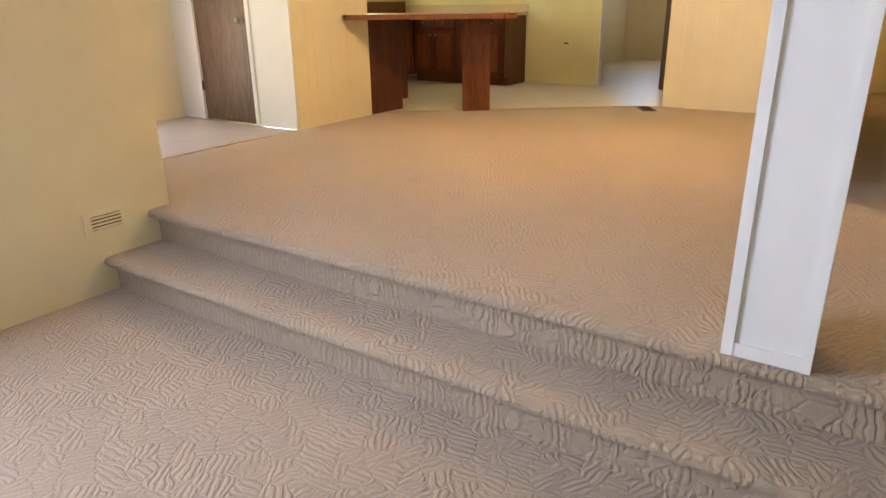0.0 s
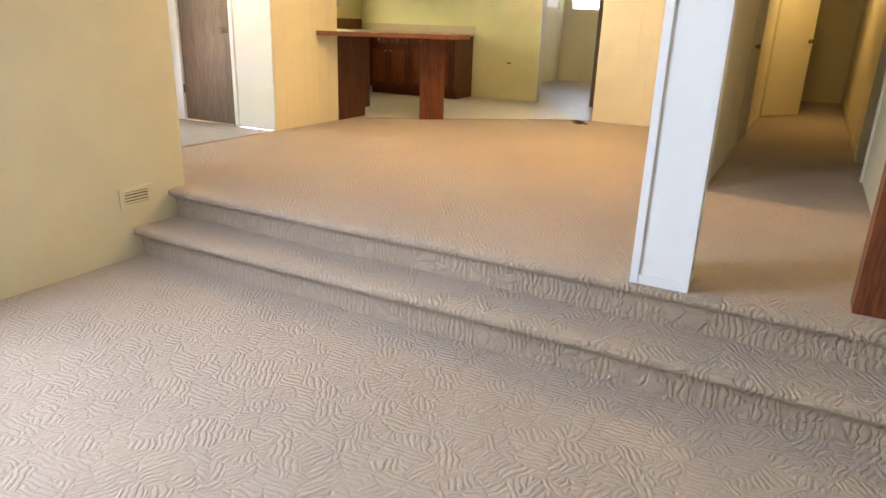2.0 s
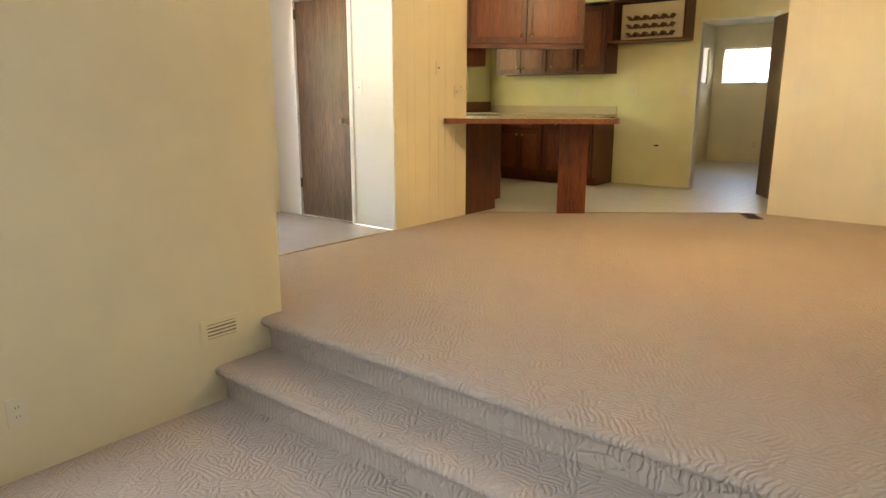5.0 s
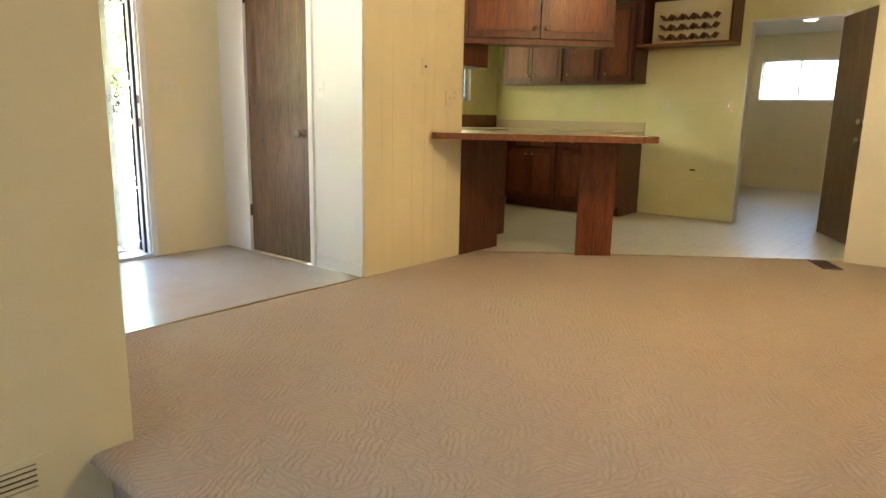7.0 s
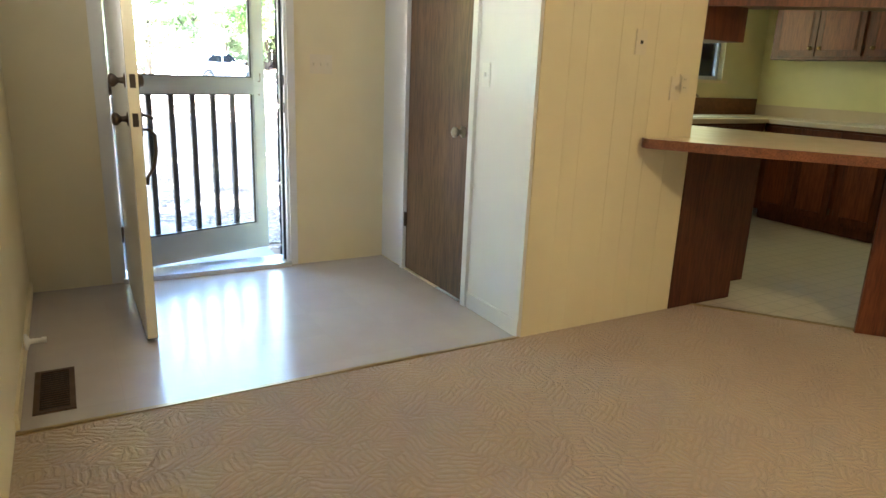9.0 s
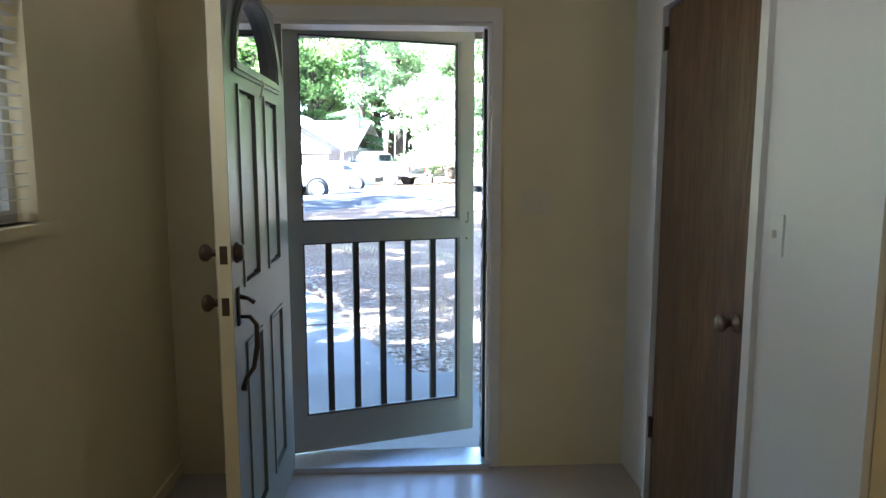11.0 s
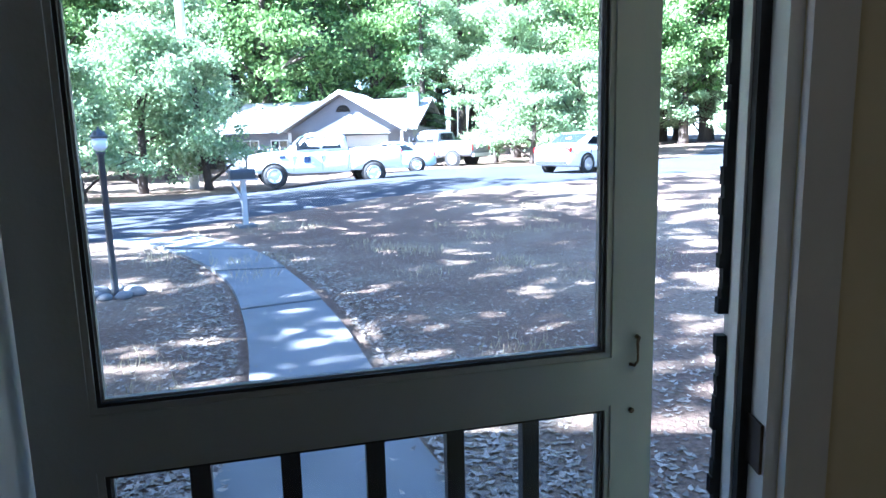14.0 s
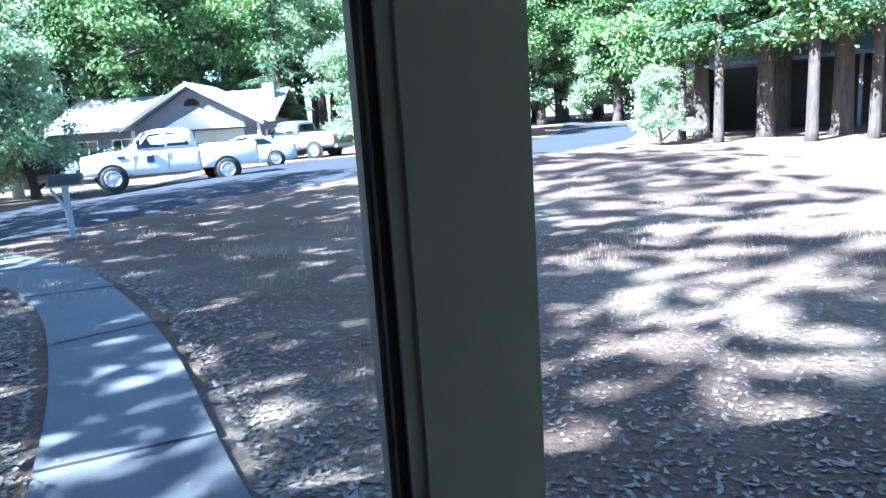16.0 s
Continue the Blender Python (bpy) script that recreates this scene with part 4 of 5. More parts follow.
plate(pose(0.0, -1.36, -0.09, 0, 0, 90), 0.075, 0.12, "outlet", "cream power outlet low on the living room wall", ALMOND)
plate(pose(-0.40, 11.0, 0.32), 0.07, 0.115, "outlet", "brown power outlet in the back room", ALMOND)
hol = tagged(part("pipe_stub", softbox(-0.53, -0.47, YN - 0.012, YN - 0.001, 0.53, 0.55, 0.003), REGISTER), "small dark pipe stub low on the kitchen wall", "pipe stub")

# vent grille beside the steps
vent = thing("wall_vent", pose(0.0, -0.41, 0.0, 0, 0, 90), "cream painted wall vent grille beside the steps", "vent")
part("backing", boxes((-0.105, 0.105, -0.003, -0.001, -0.045, 0.045)), DARK, vent)
bm = bmesh.new()
for r in ((-0.125, -0.09, -0.065, 0.065), (0.075, 0.125, -0.065, 0.065), (-0.09, 0.075, -0.065, -0.035), (-0.09, 0.075, 0.04, 0.065)):
    box(bm, r[0], r[1], -0.008, 0.0, r[2], r[3])
part("frame", bm, WALL, vent)
for k in range(4):
    part("slat", boxes((-0.09, 0.075, -0.009, -0.001, -0.031 + 0.0185 * k, -0.02 + 0.0185 * k)), WALL, vent)


def floor_register(m, w, l, label):
    root = thing("floor_register", m, label, "floor vent")
    part("pan", boxes((-w / 2, w / 2, -l / 2, l / 2, 0.0005, 0.002)), DARK, root)
    bm = bmesh.new()
    for r in ((-w / 2 - 0.02, -w / 2, -l / 2 - 0.02, l / 2 + 0.02), (w / 2, w / 2 + 0.02, -l / 2 - 0.02, l / 2 + 0.02), (-w / 2, w / 2, -l / 2 - 0.02, -l / 2), (-w / 2, w / 2, l / 2, l / 2 + 0.02)):
        box(bm, *r, 0.0, 0.007)
    soften(bm, 0.002, 1)
    part("frame", bm, REGISTER, root)
    n = int(l / 0.02)
    for k in range(n):
        y = -l / 2 + (k + 0.5) * l / n
        part("louvre", boxes((-w / 2, w / 2, y - 0.002, y + 0.002, 0.001, 0.005)), REGISTER, root)
    return root


floor_register(pose(-1.41, 0.075, -0.006, 0, 0, 90), 0.10, 0.34, "brown steel floor register in the entry vinyl")
floor_register(pose(1.185, 4.81, 0.0, 0, 0, 30), 0.10, 0.28, "dark brown floor register at the carpet edge")


def dome_lamp(m, label):
    root = thing("ceiling_lamp", m, label, "lamp")
    bm = bmesh.new()
    lathe(bm, [(0.13, 0.0), (0.13, -0.02), (0.11, -0.03)][::-1], None, 24)
    part("base", bm, BRASS, root)
    bm = bmesh.new()
    lathe(bm, [(0.02, -0.10), (0.07, -0.09), (0.105, -0.065), (0.118, -0.031)], None, 24)
    part("shade", bm, GLOW, root, "glowing white glass shade", True)


dome_lamp(pose(0.0, 8.9, H), "round ceiling lamp with white glass, lit")
# the second one is an unseen lamp, added to hold the warm fill
dome_lamp(pose(1.4, 2.3, H), "unseen round ceiling lamp added over the dining floor, lit")
dome_lamp(pose(3.4, 6.6, H), "round hall ceiling lamp, lit")
bm = bmesh.new()
lathe(bm, [(0.035, 0.0), (0.035, 0.01), (0.012, 0.02), (0.010, 0.06), (0.014, 0.065), (0.012, 0.08)], None, 12)
tagged(part("door_stop", bm, IVORY, None, "", True, pose(-1.75, YS + 0.012, 0.08, -90, 0, 0)), "white door stop on the entry baseboard", "door stop")

# ---- outdoors ----
def smooth(a, b, v):
    t = min(1.0, max(0.0, (v - a) / (b - a)))
    return t * t * (3 - 2 * t)


def ground_z(x, y):
    rise = 0.55 * (1 - math.exp(-max(0.0, y + 7.0) / 4.5)) * smooth(-13, -25, x)
    bumps = 0.05 * noise.noise((x * 0.35, y * 0.35, 0)) * smooth(-4.5, -7, x)
    far = 1.2 * smooth(-38, -90, x)
    return -0.28 + rise + bumps + far


def draped(name, rows, lift, material, label, category):
    """A sheet through rows of points, laid on the ground."""
    bm = bmesh.new()
    vs = [[bm.verts.new((x, y, ground_z(x, y) + (lift if 0 < i < len(row) - 1 else min(lift, -0.02) if lift else 0.0))) for i, (x, y) in enumerate(row)] for row in rows]
    for a, b in zip(vs, vs[1:]):
        for i in range(len(a) - 1):
            bm.faces.new((a[i], a[i + 1], b[i + 1], b[i]))
    return structure(name, bm, material, label, category, True)


xs = [-600, -300, -160, -110] + [-90 + 2 * i for i in range(20)] + [-50 + 0.5 * i for i in range(93)] + [-3.45, -2.88]
ys = [-400, -200, -100, -70] + [-50 + 2 * i for i in range(16)] + [-18 + 0.5 * i for i in range(77)] + [22 + 2 * i for i in range(16)] + [70, 120, 300]
ground = draped("ground", [[(x, y) for y in ys] for x in xs], 0.0, SOIL, "dry bare brown yard soil with leaf litter", "ground")
structure("ground_under_house", boxes((-2.88, 60, -60, 60, -0.9, -0.5)), SOIL, "bare soil round the house", "ground")


def interp(pts, u):
    u *= len(pts) - 1
    i = min(int(u), len(pts) - 2)
    f = u - i
    return pts[i][0] * (1 - f) + pts[i + 1][0] * f, pts[i][1] * (1 - f) + pts[i + 1][1] * f


def curve(pts, u):
    """A smooth line through points, u from 0 to 1."""
    n = len(pts) - 1
    i = min(int(u * n), n - 1)
    f = u * n - i
    p = [pts[max(0, min(n, i + k))] for k in (-1, 0, 1, 2)]
    out = []
    for c in (0, 1):
        a, b, d, e = (q[c] for q in p)
        out.append(0.5 * (2 * b + (d - a) * f + (2 * a - 5 * b + 4 * d - e) * f * f + (3 * b - a - 3 * d + e) * f ** 3))
    return tuple(out)


NEAR = [(-6.0, -30), (-9.5, -16), (-13.3, -7.2), (-17.2, -4.2), (-20.2, -1.0), (-21.6, 2.2), (-22.6, 5.5), (-25.0, 9.5), (-30.0, 13.8), (-40.0, 19.0), (-54.0, 25.0)]
FAR = [(-11.0, -34), (-15.5, -20), (-21.3, -12.2), (-27.0, -8.2), (-32.5, -4.0), (-35.0, 1.5), (-35.0, 5.5), (-37.0, 9.5), (-42.0, 13.6), (-49.0, 17.0), (-60.0, 21.0)]
draped("road", [[tuple(p * (1 - k / 12) + q * k / 12 for p, q in zip(curve(NEAR, u / 120), curve(FAR, u / 120))) for k in range(13)] for u in range(121)], 0.03, ASPH, "worn grey asphalt road", "road")

# porch slab and the curving path, slab by slab
structure("porch_slab", softbox(-4.55, XF - 0.14, -0.9, 1.5, -0.42, -0.13, 0.01), CONCRETE, "smooth grey concrete porch slab", "porch")
LEFT = [(-4.56, -0.32), (-6.02, -0.44), (-8.5, -1.30), (-10.85, -2.44), (-13.1, -4.2), (-14.6, -6.1)]
RIGHT = [(-4.56, 1.25), (-5.96, 0.62), (-8.4, -0.28), (-10.6, -1.30), (-12.8, -2.55), (-14.9, -4.4)]
pavement = tagged(new("pavement"), "curving grey concrete garden path in slabs", "path", kind="structure")
LCUTS = [0.0, 0.232, 0.43, 0.62, 0.82, 1.0]
RCUTS = [0.0, 0.256, 0.48, 0.66, 0.82, 1.0]
for la, lb, ra, rb in zip(LCUTS, LCUTS[1:], RCUTS, RCUTS[1:]):
    bm = bmesh.new()
    l = [curve(LEFT, la + 0.0004 + (lb - la - 0.0008) * k / 8) for k in range(9)]
    r = [curve(RIGHT, ra + 0.0004 + (rb - ra - 0.0008) * k / 8) for k in range(9)]
    top = [[bm.verts.new((x, y, -0.222 - 0.002 * i)) for i, (x, y) in enumerate(line)] for line in (l, r)]
    low = [[bm.verts.new((x, y, -0.42)) for x, y in line] for line in (l, r)]
    for i in range(8):
        bm.faces.new((top[0][i], top[0][i + 1], top[1][i + 1], top[1][i]))
        bm.faces.new((low[0][i], low[1][i], low[1][i + 1], low[0][i + 1]))
        bm.faces.new((top[0][i], low[0][i], low[0][i + 1], top[0][i + 1]))
        bm.faces.new((top[1][i], top[1][i + 1], low[1][i + 1], low[1][i]))
    for i in (0, 8):
        bm.faces.new((top[0][i], top[1][i], low[1][i], low[0][i]))
    part("slab", bm, CONCRETE, pavement)


def on_path(x, y, margin=0.0):
    for k in range(41):
        a, b = curve(LEFT, k / 40), curve(RIGHT, k / 40)
        mx, my = (a[0] + b[0]) / 2, (a[1] + b[1]) / 2
        if (x - mx) ** 2 + (y - my) ** 2 < (0.60 + margin) ** 2:
            return True
    return False


def scatter(name, count, spot, size, material, label, category, tall=False):
    """Many small curled leaves or blades in one mesh."""
    rnd = random.Random(len(name) * 7 + count)
    verts, faces = [], []
    for _ in range(count):
        x, y = spot(rnd)
        if on_path(x, y, -0.05) and rnd.random() > 0.04 and not tall:
            continue
        z = ground_z(x, y) + (0.006 if not on_path(x, y) else 0.075)
        s = size * rnd.uniform(0.6, 1.4)
        a = rnd.uniform(0, 6.283)
        ca, sa = math.cos(a), math.sin(a)
        i = len(verts)
        if tall:
            lean = rnd.uniform(-0.5, 0.5)
            w = 0.004
            verts += [(x - w * ca, y - w * sa, z), (x + w * ca, y + w * sa, z), (x + lean * s * ca, y + lean * s * sa, z + s)]
            faces.append((i, i + 1, i + 2))
        else:
            t1, t2 = rnd.uniform(0, 0.5) * s, rnd.uniform(0, 0.5) * s
            n_, w = s, s * 0.45
            verts += [(x - n_ * ca, y - n_ * sa, z + t1), (x - w * sa, y + w * ca, z), (x + n_ * ca, y + n_ * sa, z + t2), (x + w * sa, y - w * ca, z + 0.3 * t1)]
            faces += [(i, i + 1, i + 3), (i + 1, i + 2, i + 3)]
    me = bpy.data.meshes.new(name)
    me.from_pydata(verts, [], faces)
    me.materials.append(material)
    return tagged(new(name, me), label, category, kind="stuff")


scatter("leaf_litter", 32000, lambda r: ((lambda d: (-4.3 - d, r.uniform(-1.0, 1.0) * (4.5 + 0.8 * d)))(15 * r.random() ** 1.6)), 0.028, LITTER, "dry grey-brown oak leaves scattered over the yard", "leaves")
scatter("leaf_drift", 5500, lambda r: (lambda u, s: (curve(LEFT if s else RIGHT, u)[0] + r.gauss(0, 0.25), curve(LEFT if s else RIGHT, u)[1] + (-1 if s else 1) * abs(r.gauss(0.0, 0.45))))(r.random() ** 1.3 * 0.8, r.random() < 0.55), 0.035, LITTER, "drifts of dry leaves along the path edges", "leaves")
TUFTS = [(random.Random(3 + k).uniform(-19, -6), random.Random(90 + k).uniform(-5, 8)) for k in range(60)]
scatter("dry_grass", 3600, lambda r: (lambda c: (c[0] + r.gauss(0, 0.22), c[1] + r.gauss(0, 0.22)))(TUFTS[r.randrange(60)]), 0.09, STRAW, "thin tufts of dry straw-coloured grass", "grass", True)


# ---- trees ----
def crown_mesh(name, blobs, per, size, material, seed, flat=0.0, droop=0.0):
    """Many small leaves in clumps; blobs are (x, y, z, rx, rz)."""
    r = np.random.RandomState(seed)
    V = []
    for bx, by, bz, rx, rz in blobs:
        n = int(per * rx * rx)
        d = r.normal(size=(n, 3)) * 0.52
        rad = np.linalg.norm(d, axis=1).clip(0, 1.6)
        c = d * [rx, rx, rz] + [bx, by, bz]
        c[:, 2] -= droop * rad ** 2 * rx
        a = r.normal(size=(n, 3))
        a[:, 2] *= 1 - flat
        a /= np.linalg.norm(a, axis=1)[:, None]
        b = np.cross(a, r.normal(size=(n, 3)) * [1 - 0.7 * flat, 1 - 0.7 * flat, 1])
        b /= np.linalg.norm(b, axis=1)[:, None]
        s = size * r.uniform(0.6, 1.4, (n, 1))
        V.append(np.stack([c - a * s, c - b * s * 0.5, c + a * s, c + b * s * 0.5], 1))
    V = np.concatenate(V).reshape(-1, 3)
    me = bpy.data.meshes.new(name)
    me.from_pydata(V.tolist(), [], np.arange(len(V)).reshape(-1, 4).tolist())
    me.materials.append(material)
    return me


def broadleaf(seed, height, bare, spread, material, label, per=600, size=0.10, lean=0.3):
    """Tapered trunk with limbs and an uneven leafy crown."""
    r = random.Random(seed)
    root = thing("tree", pose(0, 0, -200), label, "tree", "trees round the yard")
    bm = bmesh.new()
    tr = 0.035 * height ** 0.85
    tip = Vector((r.uniform(-lean, lean), r.uniform(-lean, lean), height * 0.92))
    tube(bm, [(0, 0, -0.3), (0, 0, 0.3), tuple(tip * 0.35 + Vector((r.uniform(-.1, .1), r.uniform(-.1, .1), 0))), tuple(tip * 0.7), tuple(tip)], [tr * 1.5, tr * 1.1, tr * 0.85, tr * 0.5, tr * 0.12], 9)
    blobs = []
    for k in range(15):
        f = bare + (1 - bare) * (k + r.random()) / 15
        at = tip * min(1, f)
        a = k * 2.4 + r.uniform(-0.5, 0.5)
        reach = spread * r.uniform(0.45, 1.0) * (1 - 0.75 * max(0, (f - 0.55) / 0.45))
        end = at + Vector((math.cos(a) * reach, math.sin(a) * reach, reach * r.uniform(0.1, 0.6)))
        tube(bm, [tuple(at * 0.94), tuple((at + end) / 2 + Vector((0, 0, 0.1 * reach))), tuple(end)], [tr * 0.4 * (1.15 - f), tr * 0.24 * (1.15 - f), 0.012], 6)
        for q in range(4):
            w = r.uniform(0.25, 1.0)
            p = at * (1 - w) + end * w + Vector((r.gauss(0, 0.3), r.gauss(0, 0.3), r.gauss(0.1, 0.3))) * spread * 0.28
            blobs.append((p.x, p.y, p.z, spread * r.uniform(0.12, 0.27), spread * r.uniform(0.07, 0.17)))
    part("trunk", bm, BARK, root, "", True)
    cr = new("crown", crown_mesh("crown", blobs, per, size, material, seed))
    cr.parent = root
    return root


def conifer(seed, height, spread, label, material=NEEDLE, bare=0.1, girth=0.02):
    """Straight trunk with whorls of drooping flat sprays."""
    r = random.Random(seed)
    root = thing("conifer", pose(0, 0, -200), label, "tree", "conifers round the yard")
    bm = bmesh.new()
    tr = girth * height
    tube(bm, [(0, 0, -0.3), (0, 0, 0.4), (0, 0, height * 0.5), (0, 0, height)], [tr * 1.3, tr, tr * 0.6, 0.02], 8)
    blobs = []
    n = 46
    for k in range(n):
        f = bare + (1 - bare) * k / n
        a = k * 2.39 + r.uniform(-0.3, 0.3)
        reach = spread * (1.03 - f) * r.uniform(0.7, 1.1)
        z = height * f
        end = Vector((math.cos(a) * reach, math.sin(a) * reach, z - 0.18 * reach))
        tube(bm, [(0, 0, z), tuple(end * 0.5 + Vector((0, 0, z * 0.5 + 0.05 * reach))), tuple(end)], [tr * 0.25 * (1.1 - f), tr * 0.14, 0.008], 5)
        for w in (0.3, 0.5, 0.7, 0.88, 1.0):
            p = Vector((end.x * w, end.y * w, z + (end.z - z) * w))
            s = reach * 0.24 * (1.15 - 0.5 * w) + 0.08
            blobs.append((p.x + r.gauss(0, 0.05), p.y + r.gauss(0, 0.05), p.z, s, s * 0.28))
    part("trunk", bm, BARK, root, "", True)
    cr = new("crown", crown_mesh("crown", blobs, 460, 0.08, material, seed, 0.6, 0.25))
    cr.parent = root
    return root


OAK = broadleaf(1, 11, 0.28, 4.2, LEAF, "tall green oak with a leafy uneven crown")
OAK2 = broadleaf(2, 13, 0.35, 4.0, LEAF2, "tall pale green tree with a loose crown")
SCRUB = broadleaf(4, 5.0, 0.05, 2.6, LEAF2, "pale green bushy small tree at the roadside", 1000, 0.075)
TALL = broadleaf(5, 16, 0.5, 5.6, LEAF, "tall old oak whose crown shades the yard", 8.6, 0.28)
FAROAK = broadleaf(8, 12, 0.3, 4.3, LEAF, "distant green oak in the woods", 150, 0.22)
FAROAK2 = broadleaf(9, 13, 0.25, 4.0, LEAF2, "distant pale green tree in the woods", 150, 0.20)
CEDAR = conifer(6, 11, 2.6, "green cedar with drooping flat sprays")
CEDAR2 = conifer(7, 17, 3.4, "tall dark conifer with a bare lower trunk", NEEDLE, 0.3)

PINE = conifer(12, 17, 3.6, "tall green conifer with a bare dark lower trunk", NEEDLE, 0.27, 0.013)


def on_road(x, y):
    for k in range(61):
        a, b = curve(NEAR, k / 60), curve(FAR, k / 60)
        if math.hypot(x - (a[0] + b[0]) / 2, y - (a[1] + b[1]) / 2) < 0.5 * math.hypot(a[0] - b[0], a[1] - b[1]):
            return True
    return False


def plant(kind, x, y, scale=1.0, turn=None, clear=True):
    if clear and on_road(x, y):
        return None
    a = random.Random(int(x * 31 + y * 57)).uniform(0, 360) if turn is None else turn
    return copy_thing(kind, Matrix.Translation((x, y, ground_z(x, y))) @ pose(0, 0, 0, 0, 0, a) @ Matrix.Scale(scale, 4))


# roadside shrubs and cedar beyond the road, towards the south
for kind, x, y, s in ((SCRUB, -25.5, -9.9, 1.15), (SCRUB, -27.5, -11.8, 1.25), (SCRUB, -28.8, -9.7, 1.12), (SCRUB, -24.5, -12.5, 1.0), (CEDAR, -22.5, -15.5, 0.95), (CEDAR, -21.5, -18.5, 0.8),
                      (CEDAR, -27.0, -18.5, 1.1), (SCRUB, -36, 4.2, 1.0), (SCRUB, -37.5, 6.5, 1.05), (SCRUB, -40, 2.5, 1.1), (SCRUB, -24.6, 12.4, 0.5), (SCRUB, -28.6, 15.4, 0.75), (SCRUB, -27.0, 12.6, 0.35), (SCRUB, -38, 9.5, 1.3)):
    plant(kind, x, y, s)
rw = random.Random(11)
WOODS = [(-46, -24, OAK, 1.3), (-50, -18, CEDAR2, 1.2), (-50, -13.5, OAK, 1.6), (-52, -10, CEDAR2, 1.25), (-53, -6, OAK, 1.5), (-49, -2.2, CEDAR, 1.25), (-52, 0.5, OAK2, 1.1), (-46, 4.0, OAK2, 0.95), (-48, 7.5, OAK2, 1.1),
         (-44, 9.5, OAK, 1.1), (-42, 13, OAK2, 1.0), (-38, 13.5, OAK, 1.0), (-40, 18, CEDAR2, 1.0), (-36, 17, OAK, 1.05), (-34, 15.5, CEDAR, 0.9), (-36, -20, OAK, 1.2), (-38, -15.5, OAK2, 1.0), (-33, -22, CEDAR2, 0.9),
         (-28, 19.5, CEDAR2, 0.95), (-31, 21, OAK, 1.2), (-22.5, 19.5, CEDAR2, 0.9), (-26, 23, OAK2, 1.1), (-20, 22, OAK, 1.0), (-35, 25, CEDAR2, 1.2), (-29, 27, OAK, 1.3), (-22, 27, CEDAR2, 1.1), (-17, 26, OAK, 1.1)]
for x, y, kind, s in WOODS:
    plant(kind, x, y, s)
for k in range(46):
    a = radians(-52 + 104 * (k + rw.random()) / 46)
    d = rw.uniform(58, 84)
    plant(rw.choice((FAROAK, FAROAK, CEDAR2, FAROAK2)), -2.6 - d * math.cos(a), 1.0 + d * math.sin(a), rw.uniform(1.5, 2.3))
# dark undergrowth between the trunks
for k in range(44):
    a = radians(-50 + 106 * (k + rw.random()) / 44)
    d = rw.uniform(38, 56) + (6 if a > 0.42 else 0)
    x, y = -2.6 - d * math.cos(a), 1.0 + d * math.sin(a)
    if not (-52 < x < -30 and -17 < y < 3):
        plant(SCRUB if k % 3 else FAROAK, x, y, rw.uniform(0.8, 1.3))
for k in range(26):
    a = radians(24 + 30 * (k + rw.random()) / 26)
    d = rw.uniform(36, 52)
    plant((CEDAR2, OAK, CEDAR2)[k % 3], -2.6 - d * math.cos(a), 1.0 + d * math.sin(a), rw.uniform(0.9, 1.3))
# thicket that closes the view where the road leaves
for k in range(20):
    a = radians(6 + 19 * (k + rw.random()) / 20)
    d = 61 + 5 * (k % 3)
    plant(SCRUB if k % 2 else OAK, -2.6 - d * math.cos(a), 1.0 + d * math.sin(a), rw.uniform(1.2, 1.6), None, False)
# edge of the woods to the north, with bare lower trunks
for deg, d, sc in ((23.0, 30, 0.95), (25.0, 29, 0.95), (28.5, 27, 0.7), (31.2, 25, 0.78), (34.5, 27, 1.1), (37.6, 24, 0.85), (41.5, 25, 0.8), (45.5, 23, 0.9), (39.5, 26.5, 1.15), (30.0, 27.5, 1.0)):
    plant(OAK if deg in (25.0, 34.5, 39.5, 30.0) else PINE, -2.5 - d * math.cos(radians(deg)), 1.2 + d * math.sin(radians(deg)), sc)
# shade trees beside the house
for x, y, s, a in ((-5.6, -7.8, 0.85, 10), (-9.0, -9.0, 0.95, 80), (-12.6, -9.8, 0.9, 150), (-6.5, -13.0, 1.05, 300), (-11.5, -15.0, 1.1, 260), (-16.5, -13.0, 1.0, 20), (-1.6, -10.9, 0.95, 120), (2.6, -11.6, 1.3, 200), (-2.6, -15.5, 1.4, 60), (-15.0, -18.0, 1.2, 330), (6.5, -13.5, 1.5, 240), (-4.0, -18.5, 2.1, 40)):
    plant(TALL, x, y, s, a, False)


# ---- vehicles ----
def wheel(parent, x, y, r, w, side, rim_mat):
    m = pose(x, y, r, 90, 0, 0)
    bm = bmesh.new()
    lathe(bm, [(r * 0.66, -w / 2), (r * 0.92, -w / 2), (r, -w * 0.36), (r, w * 0.36), (r * 0.92, w / 2), (r * 0.66, w / 2)], None, 24)
    wh = part("wheel", bm, RUBBER, parent, "", True, m)
    bm = bmesh.new()
    s = -side
    lathe(bm, [(r * 0.06, s * w * 0.56), (r * 0.2, s * w * 0.56), (r * 0.25, s * w * 0.52), (r * 0.56, s * w * 0.505), (r * 0.64, s * w * 0.55), (r * 0.69, s * w * 0.51)], None, 20)
    part("rim", bm, rim_mat, wh, "", True)
    for k in range(5):
        a = 2 * math.pi * k / 5
        bm = bmesh.new()
        box(bm, r * 0.2, r * 0.62, -r * 0.07, r * 0.07, s * w * 0.50, s * w * 0.545, pose(0, 0, 0, 0, 0, math.degrees(a)))
        part("spoke", bm, rim_mat, wh)


